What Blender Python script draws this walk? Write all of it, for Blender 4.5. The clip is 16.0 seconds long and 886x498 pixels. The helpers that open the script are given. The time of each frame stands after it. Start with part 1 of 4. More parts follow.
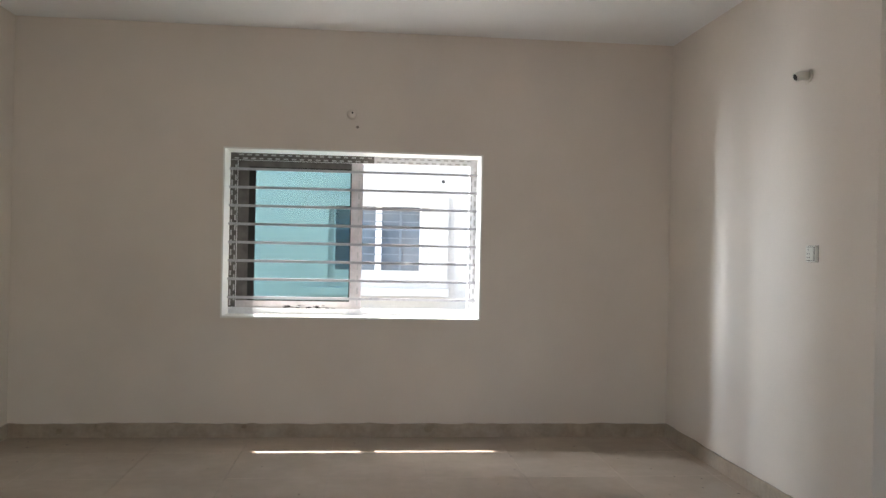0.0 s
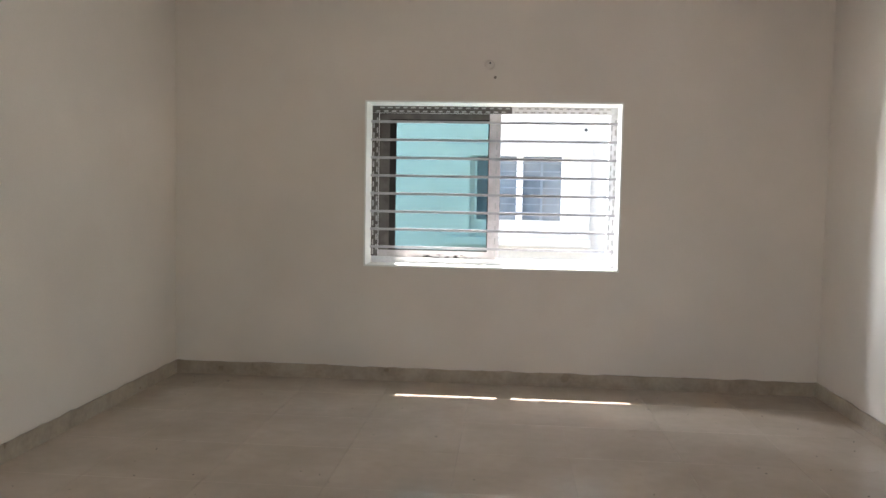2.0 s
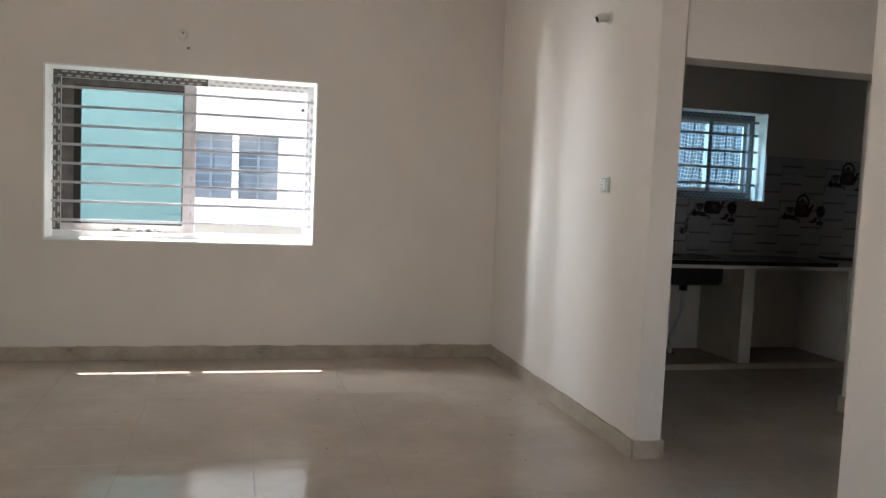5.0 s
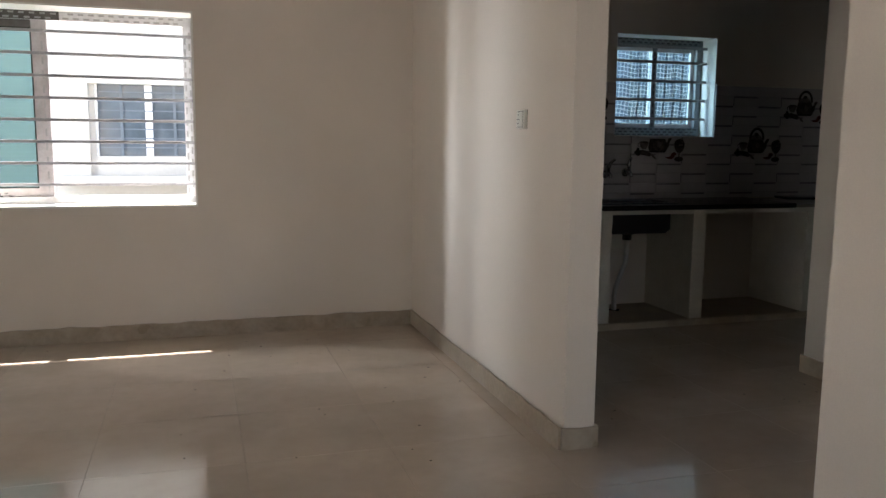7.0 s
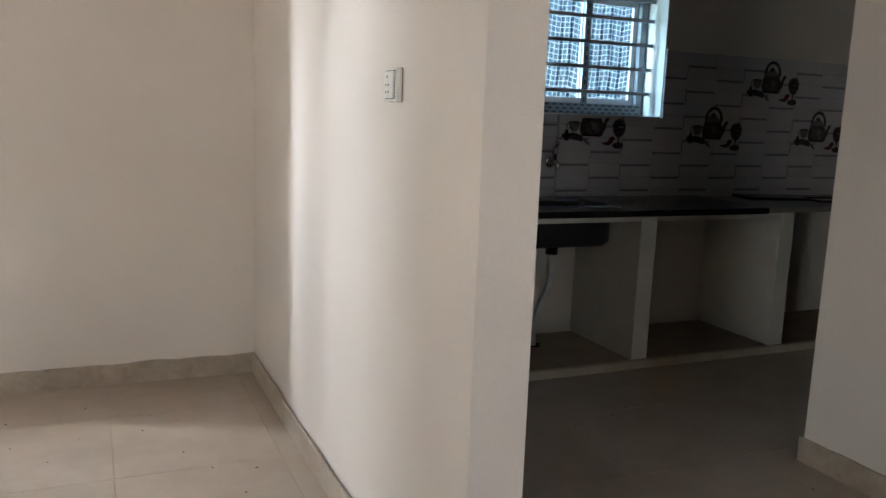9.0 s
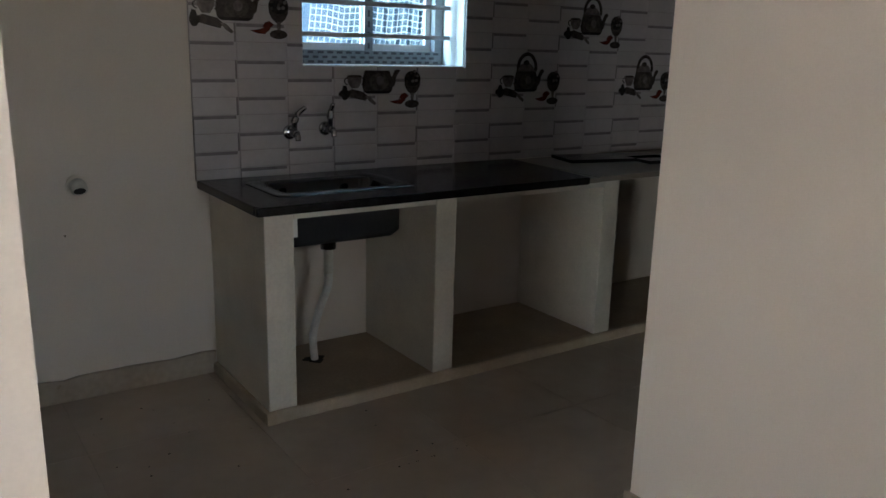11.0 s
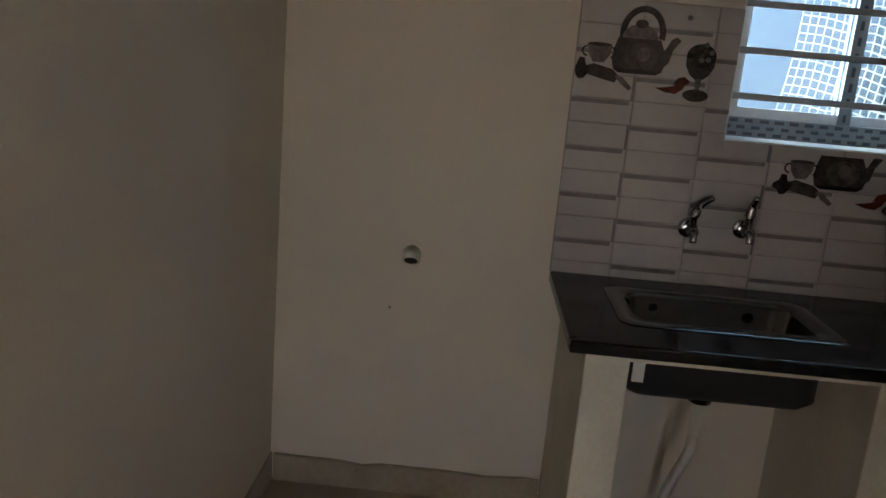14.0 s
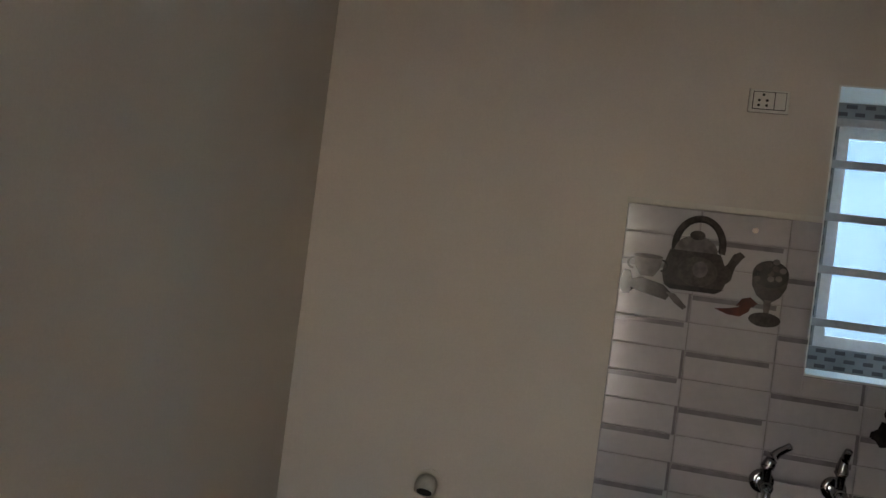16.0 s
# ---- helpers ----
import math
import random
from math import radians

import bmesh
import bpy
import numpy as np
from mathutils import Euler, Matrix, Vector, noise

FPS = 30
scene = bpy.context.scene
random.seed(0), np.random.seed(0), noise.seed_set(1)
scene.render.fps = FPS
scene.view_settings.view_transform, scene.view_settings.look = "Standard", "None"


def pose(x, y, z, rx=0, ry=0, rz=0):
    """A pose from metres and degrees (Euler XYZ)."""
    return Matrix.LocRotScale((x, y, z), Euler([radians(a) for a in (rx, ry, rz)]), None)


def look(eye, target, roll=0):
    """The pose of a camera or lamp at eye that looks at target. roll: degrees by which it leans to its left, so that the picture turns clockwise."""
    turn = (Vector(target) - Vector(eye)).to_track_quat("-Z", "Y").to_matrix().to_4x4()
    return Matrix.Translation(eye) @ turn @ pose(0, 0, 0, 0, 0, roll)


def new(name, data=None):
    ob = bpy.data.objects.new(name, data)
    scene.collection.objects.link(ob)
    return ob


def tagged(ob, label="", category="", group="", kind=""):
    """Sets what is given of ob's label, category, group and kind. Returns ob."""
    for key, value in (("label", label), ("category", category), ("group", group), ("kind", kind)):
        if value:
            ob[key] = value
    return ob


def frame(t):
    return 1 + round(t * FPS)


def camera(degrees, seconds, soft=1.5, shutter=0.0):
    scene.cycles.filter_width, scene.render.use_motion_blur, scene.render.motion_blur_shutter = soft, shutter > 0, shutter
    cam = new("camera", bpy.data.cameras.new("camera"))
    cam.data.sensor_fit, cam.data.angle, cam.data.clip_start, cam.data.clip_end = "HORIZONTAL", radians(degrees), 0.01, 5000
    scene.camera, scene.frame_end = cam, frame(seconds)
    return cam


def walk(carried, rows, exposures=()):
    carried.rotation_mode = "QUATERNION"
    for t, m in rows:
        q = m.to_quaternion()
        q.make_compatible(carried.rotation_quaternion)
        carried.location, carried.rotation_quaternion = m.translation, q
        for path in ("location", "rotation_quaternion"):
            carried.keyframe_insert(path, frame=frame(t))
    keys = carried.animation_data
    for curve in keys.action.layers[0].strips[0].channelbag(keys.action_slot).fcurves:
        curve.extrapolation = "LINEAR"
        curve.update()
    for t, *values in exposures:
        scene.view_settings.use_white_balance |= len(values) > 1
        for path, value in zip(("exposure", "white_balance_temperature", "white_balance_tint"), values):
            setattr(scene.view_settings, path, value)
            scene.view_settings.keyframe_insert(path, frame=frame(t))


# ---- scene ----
cam = camera(57.7, 16.0)
PATH = [
    (0, (0.0, -0.303, 1.379), (0.191, 1.687, 1.381), 1.2),
    (0.5, (0.052, -0.286, 1.443), (0.03, 1.706, 1.614), 2.7),
    (1, (0.041, -0.309, 1.444), (-0.092, 1.686, 1.424), 2.5),
    (1.5, (0.046, -0.326, 1.429), (-0.128, 1.662, 1.301), 1.3),
    (2, (0.047, -0.333, 1.391), (-0.115, 1.656, 1.26), 1.1),
    (2.5, (0.047, -0.33, 1.404), (-0.127, 1.657, 1.251), 1.9),
    (3, (0.04, -0.322, 1.428), (-0.221, 1.653, 1.256), 3.0),
    (3.5, (0.068, -0.376, 1.494), (-0.378, 1.566, 1.322), 2.6),
    (4, (0.179, -0.411, 1.452), (-0.184, 1.55, 1.306), 2.2),
    (4.5, (0.201, -0.487, 1.381), (0.289, 1.509, 1.275), 2.3),
    (5, (0.314, -0.535, 1.341), (0.803, 1.399, 1.19), 2.5),
    (5.2, (0.324, -0.553, 1.35), (0.923, 1.347, 1.167), 2.3),
    (7.5, (1.035, 0.526, 1.29), (1.613, 2.422, 1.02), 0.4),
    (8, (1.218, 0.924, 1.329), (1.837, 2.804, 1.047), 1.4),
    (8.5, (1.423, 1.285, 1.32), (2.126, 3.121, 0.952), 1.4),
    (9, (1.56, 1.633, 1.335), (2.357, 3.436, 0.998), 2.1),
    (9.5, (1.696, 1.902, 1.358), (2.689, 3.605, 1.022), 0.9),
    (10, (1.912, 2.073, 1.378), (3.037, 3.69, 1.037), -0.0),
    (12.3, (2.773, 2.631, 1.509), (3.671, 4.286, 0.834), 4.1),
    (12.5, (2.815, 2.699, 1.503), (3.624, 4.406, 0.845), 3.9),
    (13, (2.927, 2.865, 1.516), (3.394, 4.701, 0.873), 3.3),
    (13.5, (3.056, 2.931, 1.536), (3.206, 4.85, 0.992), 5.7),
    (14, (3.113, 3.067, 1.541), (3.052, 5.009, 1.067), 5.0),
    (14.5, (3.138, 3.245, 1.552), (3.063, 5.215, 1.217), 6.1),
    (15, (3.215, 3.343, 1.533), (3.091, 5.31, 1.196), 6.6),
    (15.5, (3.344, 3.388, 1.554), (3.005, 5.347, 1.34), 7.8),
    (16, (3.397, 3.406, 1.558), (2.958, 5.357, 1.555), 7.2),
]
EXPOSURES = [(0.0, 2.6, 6600, 11), (0.5, 2.85, 6600, 11), (2.0, 2.8, 6600, 11), (3.0, 2.75, 6400, 7), (4.5, 2.85, 6500, 9), (5.2, 2.75, 6600, 12), (7.5, 2.45, 7000, 13), (8.2, 2.6, 7000, 13), (8.6, 3.25, 6800, 12), (10.2, 3.1, 6600, 12),
             (12.3, 5.05, 7600, 14), (13.0, 4.9, 8000, 17), (13.5, 4.35, 7800, 16), (14.2, 3.8, 8000, 17), (15.0, 3.75, 8200, 18), (15.5, 4.25, 7800, 16), (16.0, 4.15, 7500, 15)]
walk(cam, [(t, look(eye, target, roll)) for t, eye, target, roll in PATH], EXPOSURES)

# ---- world and light ----
# sun travels along (0.08, -0.466, -1): down over the window sill onto a strip of the hall floor
SUN_DIR = Vector((0.08, -0.466, -1.0)).normalized()
world = bpy.data.worlds.new("sky_world")
scene.world = world
world.use_nodes = True
wn = world.node_tree.nodes
sky = wn.new("ShaderNodeTexSky")
sky.sky_type = 'NISHITA'
sky.sun_disc = False
sky.sun_elevation = math.asin(-SUN_DIR.z)
sky.sun_rotation = math.atan2(-SUN_DIR.x, -SUN_DIR.y)
world.node_tree.links.new(sky.outputs[0], wn["Background"].inputs[0])
wn["Background"].inputs[1].default_value = 0.15

sun = new("sun", bpy.data.lights.new("sun", 'SUN'))
sun.data.energy = 4.5
sun.data.angle = radians(0.53)
sun.data.color = (1.0, 0.97, 0.93)
sun.matrix_world = look((-10, 30, 30), Vector((-10, 30, 30)) + SUN_DIR)


def area_lamp(name, eye, target, w, h, power, color, spread=180):
    d = bpy.data.lights.new(name, 'AREA')
    d.shape, d.size, d.size_y, d.energy, d.color = 'RECTANGLE', w, h, power, color
    d.spread = radians(spread)
    ob = new(name, d)
    ob.matrix_world = look(eye, target)
    return ob


# lamps added to brighten hall and kitchen, all out of view, sources assumed
# Narrow beam from an assumed west opening lifts the east wall.
area_lamp("east_wall_fill", (-2.62, -0.35, 1.1), (2.29, 4.1, 1.2), 1.5, 2.0, 0.66, (0.95, 0.99, 1.0), 46)
# Added fill lamp, no such source seen; it lifts the west wall.
area_lamp("west_wall_fill", (2.43, -0.35, 1.1), (-2.48, 4.4, 1.7), 1.5, 2.0, 1.15, (0.94, 1.0, 0.90), 70)
# Warm lamp for an unseen source behind; added to light the kitchen.
area_lamp("kitchen_warm_fill", (3.18, 0.8, 1.2), (3.18, 3.0, 1.1), 0.33, 1.7, 0.10, (1.0, 0.80, 0.58))
# Tall lamp in mid-air outside, added to throw the east wall's light streak.
area_lamp("wall_streak_lamp", (-5.3, 8.95, 3.9), (0.4, 5.75, 3.7), 0.60, 7.8, 220, (0.76, 0.88, 1.0))
# Stands in for sky: lamp hidden above the window head, brightens hall floor.
area_lamp("hall_floor_fill", (0.42, 6.03, 2.15), (0.55, 4.3, 0.0), 0.8, 0.14, 2.0, (0.93, 0.97, 1.0))
# Another unseen lamp in mid-air, added for the soft band across the floor.
area_lamp("floor_band_lamp", (-4.5, 8.95, 6.6), (1.2, 5.5, 0.6), 0.6, 2.2, 90, (0.86, 0.93, 1.0))

# ---- materials ----
def mat(name, color, rough=0.6, metal=0.0, scale=6.0, vary=0.12, fine=60.0, fine_vary=0.06, bump=0.1, bump_dist=0.002,
        dirt=None, dirt_amount=0.0, dirt_scale=3.0, rough_vary=0.1, island=0.0, coat=0.0):
    """A surface with broad and fine variation, optional dirt of its own colour, and small relief."""
    m = bpy.data.materials.new(name)
    m.use_nodes = True
    nt = m.node_tree
    n, l = nt.nodes, nt.links
    b = n["Principled BSDF"]
    b.inputs["Metallic"].default_value = metal
    b.inputs["Coat Weight"].default_value = coat
    geo = n.new("ShaderNodeNewGeometry")

    def noise_tex(s, detail):
        t = n.new("ShaderNodeTexNoise")
        t.inputs["Scale"].default_value = s
        t.inputs["Detail"].default_value = detail
        l.new(geo.outputs["Position"], t.inputs["Vector"])
        return t.outputs["Fac"]

    def mapped(fac, lo, hi, a=0.3, z=0.7):
        r = n.new("ShaderNodeMapRange")
        r.inputs[1].default_value, r.inputs[2].default_value = a, z
        r.inputs[3].default_value, r.inputs[4].default_value = lo, hi
        l.new(fac, r.inputs[0])
        return r.outputs[0]

    big, small = noise_tex(scale, 3), noise_tex(fine, 4)
    v = n.new("ShaderNodeMath")
    v.operation = 'MULTIPLY'
    l.new(mapped(big, 1 - vary, 1 + vary), v.inputs[0])
    l.new(mapped(small, 1 - fine_vary, 1 + fine_vary), v.inputs[1])
    value = v.outputs[0]
    if island:
        info = n.new("ShaderNodeObjectInfo")
        w = n.new("ShaderNodeMath")
        w.operation = 'MULTIPLY'
        l.new(value, w.inputs[0])
        l.new(mapped(info.outputs["Random"], 1 - island, 1 + island, 0, 1), w.inputs[1])
        value = w.outputs[0]
    hsv = n.new("ShaderNodeHueSaturation")
    hsv.inputs["Color"].default_value = (*color, 1)
    l.new(value, hsv.inputs["Value"])
    col = hsv.outputs[0]
    rough_out = mapped(big, max(0.03, rough - rough_vary), min(1, rough + rough_vary))
    if dirt:
        mix = n.new("ShaderNodeMix")
        mix.data_type = 'RGBA'
        mix.inputs["B"].default_value = (*dirt, 1)
        l.new(mapped(noise_tex(dirt_scale, 6), 0, dirt_amount, 0.35, 0.8), mix.inputs["Factor"])
        l.new(col, mix.inputs["A"])
        col = mix.outputs["Result"]
    l.new(col, b.inputs["Base Color"])
    l.new(rough_out, b.inputs["Roughness"])
    if bump:
        bp = n.new("ShaderNodeBump")
        bp.inputs["Strength"].default_value = bump
        bp.inputs["Distance"].default_value = bump_dist
        l.new(small, bp.inputs["Height"])
        l.new(bp.outputs[0], b.inputs["Normal"])
    return m


def glass_mat(name, tint, clear=0.75):
    m = bpy.data.materials.new(name)
    m.use_nodes = True
    n, l = m.node_tree.nodes, m.node_tree.links
    n.remove(n["Principled BSDF"])
    t, g, mix, _ = n.new("ShaderNodeBsdfTransparent"), n.new("ShaderNodeBsdfGlossy"), n.new("ShaderNodeMixShader"), 0
    t.inputs[0].default_value = (*tint, 1)
    g.inputs["Roughness"].default_value = 0.03
    mix.inputs[0].default_value = 0.05
    l.new(t.outputs[0], mix.inputs[1])
    l.new(g.outputs[0], mix.inputs[2])
    l.new(mix.outputs[0], n["Material Output"].inputs[0])
    return m


PAINT = mat("cream_wall_paint", (0.665, 0.59, 0.52), 0.55, scale=1.3, vary=0.05, fine=180, fine_vary=0.025, bump=0.15, bump_dist=0.001, dirt=(0.45, 0.40, 0.33), dirt_amount=0.10, dirt_scale=2.2)
CEIL = mat("white_ceiling_paint", (0.78, 0.77, 0.76), 0.7, scale=1.5, vary=0.03, fine=150, fine_vary=0.02, bump=0.1)
REVEAL = mat("white_reveal_paint", (0.80, 0.79, 0.76), 0.5, scale=5, vary=0.05, fine=120, fine_vary=0.03, dirt=(0.5, 0.46, 0.4), dirt_amount=0.2, dirt_scale=6)
PLASTER = mat("white_rough_plaster", (0.70, 0.66, 0.58), 0.75, scale=4, vary=0.07, fine=90, fine_vary=0.05, bump=0.35, dirt=(0.42, 0.36, 0.28), dirt_amount=0.35, dirt_scale=5)
PLASTER_DIRTY = mat("smeared_plaster", (0.44, 0.36, 0.27), 0.75, scale=6, vary=0.12, fine=80, fine_vary=0.06, bump=0.35, dirt=(0.34, 0.27, 0.19), dirt_amount=0.6, dirt_scale=9)
FLOOR = mat("dusty_vitrified_tile", (0.46, 0.375, 0.305), 0.11, scale=1.6, vary=0.08, fine=14, fine_vary=0.05, bump=0.02, dirt=(0.33, 0.27, 0.215), dirt_amount=0.4, dirt_scale=3.5, rough_vary=0.065, island=0.02)
GROUT = mat("floor_joint", (0.34, 0.29, 0.24), 0.9)
SKIRT = mat("cement_smeared_skirting", (0.33, 0.26, 0.195), 0.36, scale=5, vary=0.15, fine=40, fine_vary=0.1, bump=0.15, dirt=(0.46, 0.39, 0.315), dirt_amount=0.6, dirt_scale=7)
GRANITE = mat("black_granite", (0.012, 0.011, 0.012), 0.16, rough_vary=0.06, scale=30, vary=0.3, fine=300, fine_vary=0.5, bump=0.02, dirt=(0.05, 0.042, 0.036), dirt_amount=0.15, dirt_scale=4)
GRANITE.node_tree.nodes["Principled BSDF"].inputs["Specular IOR Level"].default_value = 0.22
STONE = mat("dusty_grey_stone", (0.20, 0.17, 0.14), 0.55, scale=5, vary=0.2, fine=60, fine_vary=0.12, bump=0.2, dirt=(0.30, 0.25, 0.20), dirt_amount=0.6, dirt_scale=4)
PLINTH = mat("tan_cement", (0.36, 0.28, 0.20), 0.6, scale=5, vary=0.15, fine=70, fine_vary=0.1, bump=0.2, dirt=(0.24, 0.18, 0.12), dirt_amount=0.5, dirt_scale=6)
TILE = mat("glazed_wall_tile", (0.48, 0.445, 0.455), 0.13, scale=7, vary=0.05, fine=50, fine_vary=0.03, bump=0.03, island=0.04, rough_vary=0.05)
TILE_SHADE_BAND = mat("printed_shade_band", (0.22, 0.20, 0.21), 0.14, rough_vary=0.05, scale=20, vary=0.2)
TILE_GROUT = mat("tile_joint", (0.30, 0.27, 0.27), 0.9)
STEEL = mat("brushed_steel", (0.17, 0.162, 0.155), 0.19, rough_vary=0.05, metal=1.0, scale=20, vary=0.1, fine=200, fine_vary=0.08, bump=0.04)
CHROME = mat("chrome", (0.30, 0.30, 0.31), 0.1, rough_vary=0.03, metal=1.0, vary=0.04, bump=0)
SINK_UNDER = mat("black_sound_coating", (0.02, 0.02, 0.022), 0.6, bump=0.3)
PVC = mat("white_upvc", (0.78, 0.78, 0.80), 0.42, scale=8, vary=0.05, dirt=(0.4, 0.36, 0.33), dirt_amount=0.25, dirt_scale=9)
SASH = mat("dusty_upvc", (0.64, 0.60, 0.61), 0.5, scale=8, vary=0.1, dirt=(0.24, 0.19, 0.16), dirt_amount=0.5, dirt_scale=7)
FILM = mat("grey_protective_film", (0.22, 0.24, 0.26), 0.4, scale=12, vary=0.15, dirt=(0.28, 0.28, 0.29), dirt_amount=0.5, dirt_scale=14)
FILM_DARK = mat("dark_protective_film", (0.085, 0.072, 0.065), 0.45, scale=12, vary=0.2, dirt=(0.22, 0.20, 0.19), dirt_amount=0.5, dirt_scale=14)
FILM_LIGHT_MARK = mat("pale_film_print", (0.46, 0.45, 0.45), 0.5)
FILM_MARK = mat("film_print", (0.07, 0.07, 0.08), 0.5)
BAR = mat("grey_painted_steel", (0.40, 0.39, 0.41), 0.4, scale=15, vary=0.1)
SWITCH = mat("ivory_plastic", (0.68, 0.66, 0.60), 0.42, vary=0.04, bump=0)
DARK = mat("dark_hole", (0.02, 0.018, 0.016), 0.9)
MAROON = mat("maroon_plastic", (0.10, 0.025, 0.02), 0.4)
WIRE = mat("dark_wire", (0.05, 0.055, 0.07), 0.5)
CONDUIT = mat("ivory_conduit", (0.60, 0.57, 0.50), 0.5)
HOSE = mat("grey_white_hose", (0.55, 0.54, 0.52), 0.5, scale=15, vary=0.1)
GLASS_TEAL = glass_mat("teal_tinted_glass", (0.47, 0.62, 0.63))
GLASS_CLEAR = glass_mat("clear_glass", (0.70, 0.86, 0.92))
FACADE = mat("cream_render", (0.43, 0.405, 0.36), 0.8, scale=1.0, vary=0.06, fine=20, fine_vary=0.04, dirt=(0.62, 0.58, 0.5), dirt_amount=0.2, dirt_scale=0.8)
FACADE_GLASS = mat("blue_grey_window_glass", (0.085, 0.11, 0.13), 0.1, rough_vary=0.04, scale=3, vary=0.2, bump=0)
NEIGH = mat("grey_blue_wall", (0.15, 0.19, 0.24), 0.8, scale=2, vary=0.1)
CLAD = mat("blue_grey_sheet", (0.10, 0.145, 0.17), 0.5, scale=3, vary=0.12)
FAR_BAR = mat("far_blue_grey_metal", (0.10, 0.13, 0.16), 0.5)
NET = mat("white_nylon_net", (0.85, 0.87, 0.88), 0.6)
GROUND = mat("pale_bounce_ground", (0.52, 0.49, 0.44), 0.9, scale=0.5, vary=0.2, fine=8, fine_vary=0.15)
KETTLE = mat("printed_bronze", (0.055, 0.044, 0.039), 0.14, rough_vary=0.05, scale=28, vary=0.45, fine=140, fine_vary=0.25, bump=0)
KETTLE_DARK = mat("printed_dark_bronze", (0.026, 0.021, 0.020), 0.14, rough_vary=0.05, scale=40, vary=0.4, fine=120, fine_vary=0.2, bump=0)
KETTLE_MID = mat("printed_mid_bronze", (0.085, 0.070, 0.062), 0.14, rough_vary=0.05, scale=28, vary=0.45, fine=140, fine_vary=0.25, bump=0)
KETTLE_LIGHT = mat("printed_grey", (0.14, 0.12, 0.115), 0.14, rough_vary=0.05, scale=40, vary=0.35, bump=0)
CHILLI = mat("printed_chilli", (0.10, 0.020, 0.013), 0.14, rough_vary=0.05, scale=40, vary=0.3, bump=0)
SPECK = mat("dark_grit", (0.08, 0.06, 0.045), 0.9)

# ---- mesh helpers ----
def box(bm, x0, x1, y0, y1, z0, z1):
    c = [bm.verts.new((x, y, z)) for x in (x0, x1) for y in (y0, y1) for z in (z0, z1)]
    for f in ((0, 1, 3, 2), (4, 6, 7, 5), (0, 4, 5, 1), (2, 3, 7, 6), (0, 2, 6, 4), (1, 5, 7, 3)):
        bm.faces.new([c[i] for i in f])
    return bm


def boxes(*b):
    bm = bmesh.new()
    for c in b:
        box(bm, *c)
    return bm


def soft_box(x0, x1, y0, y1, z0, z1, r=0.004, seg=2):
    bm = boxes((x0, x1, y0, y1, z0, z1))
    bmesh.ops.bevel(bm, geom=bm.edges[:], offset=r, segments=seg, affect='EDGES', profile=0.6)
    return bm


def link(name, bm, material, smooth=False):
    bmesh.ops.recalc_face_normals(bm, faces=bm.faces[:])
    me = bpy.data.meshes.new(name)
    bm.to_mesh(me)
    bm.free()
    me.materials.append(material)
    if smooth:
        for p in me.polygons:
            p.use_smooth = True
    return new(name, me)


def part(name, bm, material, parent, label="", smooth=False):
    ob = link(name, bm, material, smooth)
    ob.parent = parent
    if label:
        ob["label"] = label
    return ob


def thing(name, label, category, at=(0, 0, 0), group=""):
    """An Empty at the thing's base; its parts are built in world metres and keep their place."""
    e = new(name)
    e.location = at
    return tagged(e, label, category, group)


def add(name, bm, material, parent, label="", smooth=False):
    bmesh.ops.translate(bm, verts=bm.verts[:], vec=-Vector(parent.location))
    return part(name, bm, material, parent, label, smooth)


def setting(name, bm, material, label=""):
    return tagged(link(name, bm, material), label, "", "", "structure")


def tube(points, r, seg=10, caps=True):
    """A round tube along a polyline."""
    bm = bmesh.new()
    pts = [Vector(p) for p in points]
    rings = []
    for i, p in enumerate(pts):
        d = (pts[min(i + 1, len(pts) - 1)] - pts[max(i - 1, 0)]).normalized()
        side = d.cross(Vector((0, 0, 1)) if abs(d.z) < 0.9 else Vector((1, 0, 0))).normalized()
        up = side.cross(d)
        rr = r[i] if isinstance(r, (list, tuple)) else r
        rings.append([bm.verts.new(p + (side * math.cos(a) + up * math.sin(a)) * rr) for a in [2 * math.pi * k / seg for k in range(seg)]])
    for a, b in zip(rings, rings[1:]):
        for k in range(seg):
            bm.faces.new((a[k], a[(k + 1) % seg], b[(k + 1) % seg], b[k]))
    if caps:
        bm.faces.new(rings[0])
        bm.faces.new(rings[-1])
    return bm


def curve_pts(pts, n=8):
    """Smooth points through a few given ones."""
    p = [Vector(q) for q in pts]
    p = [2 * p[0] - p[1]] + p + [2 * p[-1] - p[-2]]
    out = []
    for i in range(1, len(p) - 2):
        for k in range(n):
            t = k / n
            out.append(0.5 * (2 * p[i] + (p[i + 1] - p[i - 1]) * t + (2 * p[i - 1] - 5 * p[i] + 4 * p[i + 1] - p[i + 2]) * t * t + (3 * p[i] - p[i - 1] - 3 * p[i + 1] + p[i + 2]) * t ** 3))
    return out + [p[-2]]


# ---- the shell ----
CEIL_Z = 2.96
XW, XE = -2.48, 2.29          # hall west and east faces
YN, YK, YO = 5.60, 5.665, 5.92  # hall north face, kitchen north face, outer face
XP = 2.478                    # kitchen face of the partition
YP = 3.13                     # south end of the partition
XL = 4.15                     # lobby east face
XKE = 6.6
YS = -2.6
HW = (-1.032, 0.853, 0.858, 2.088)
KW = (3.885, 4.762, 1.345, 2.11)

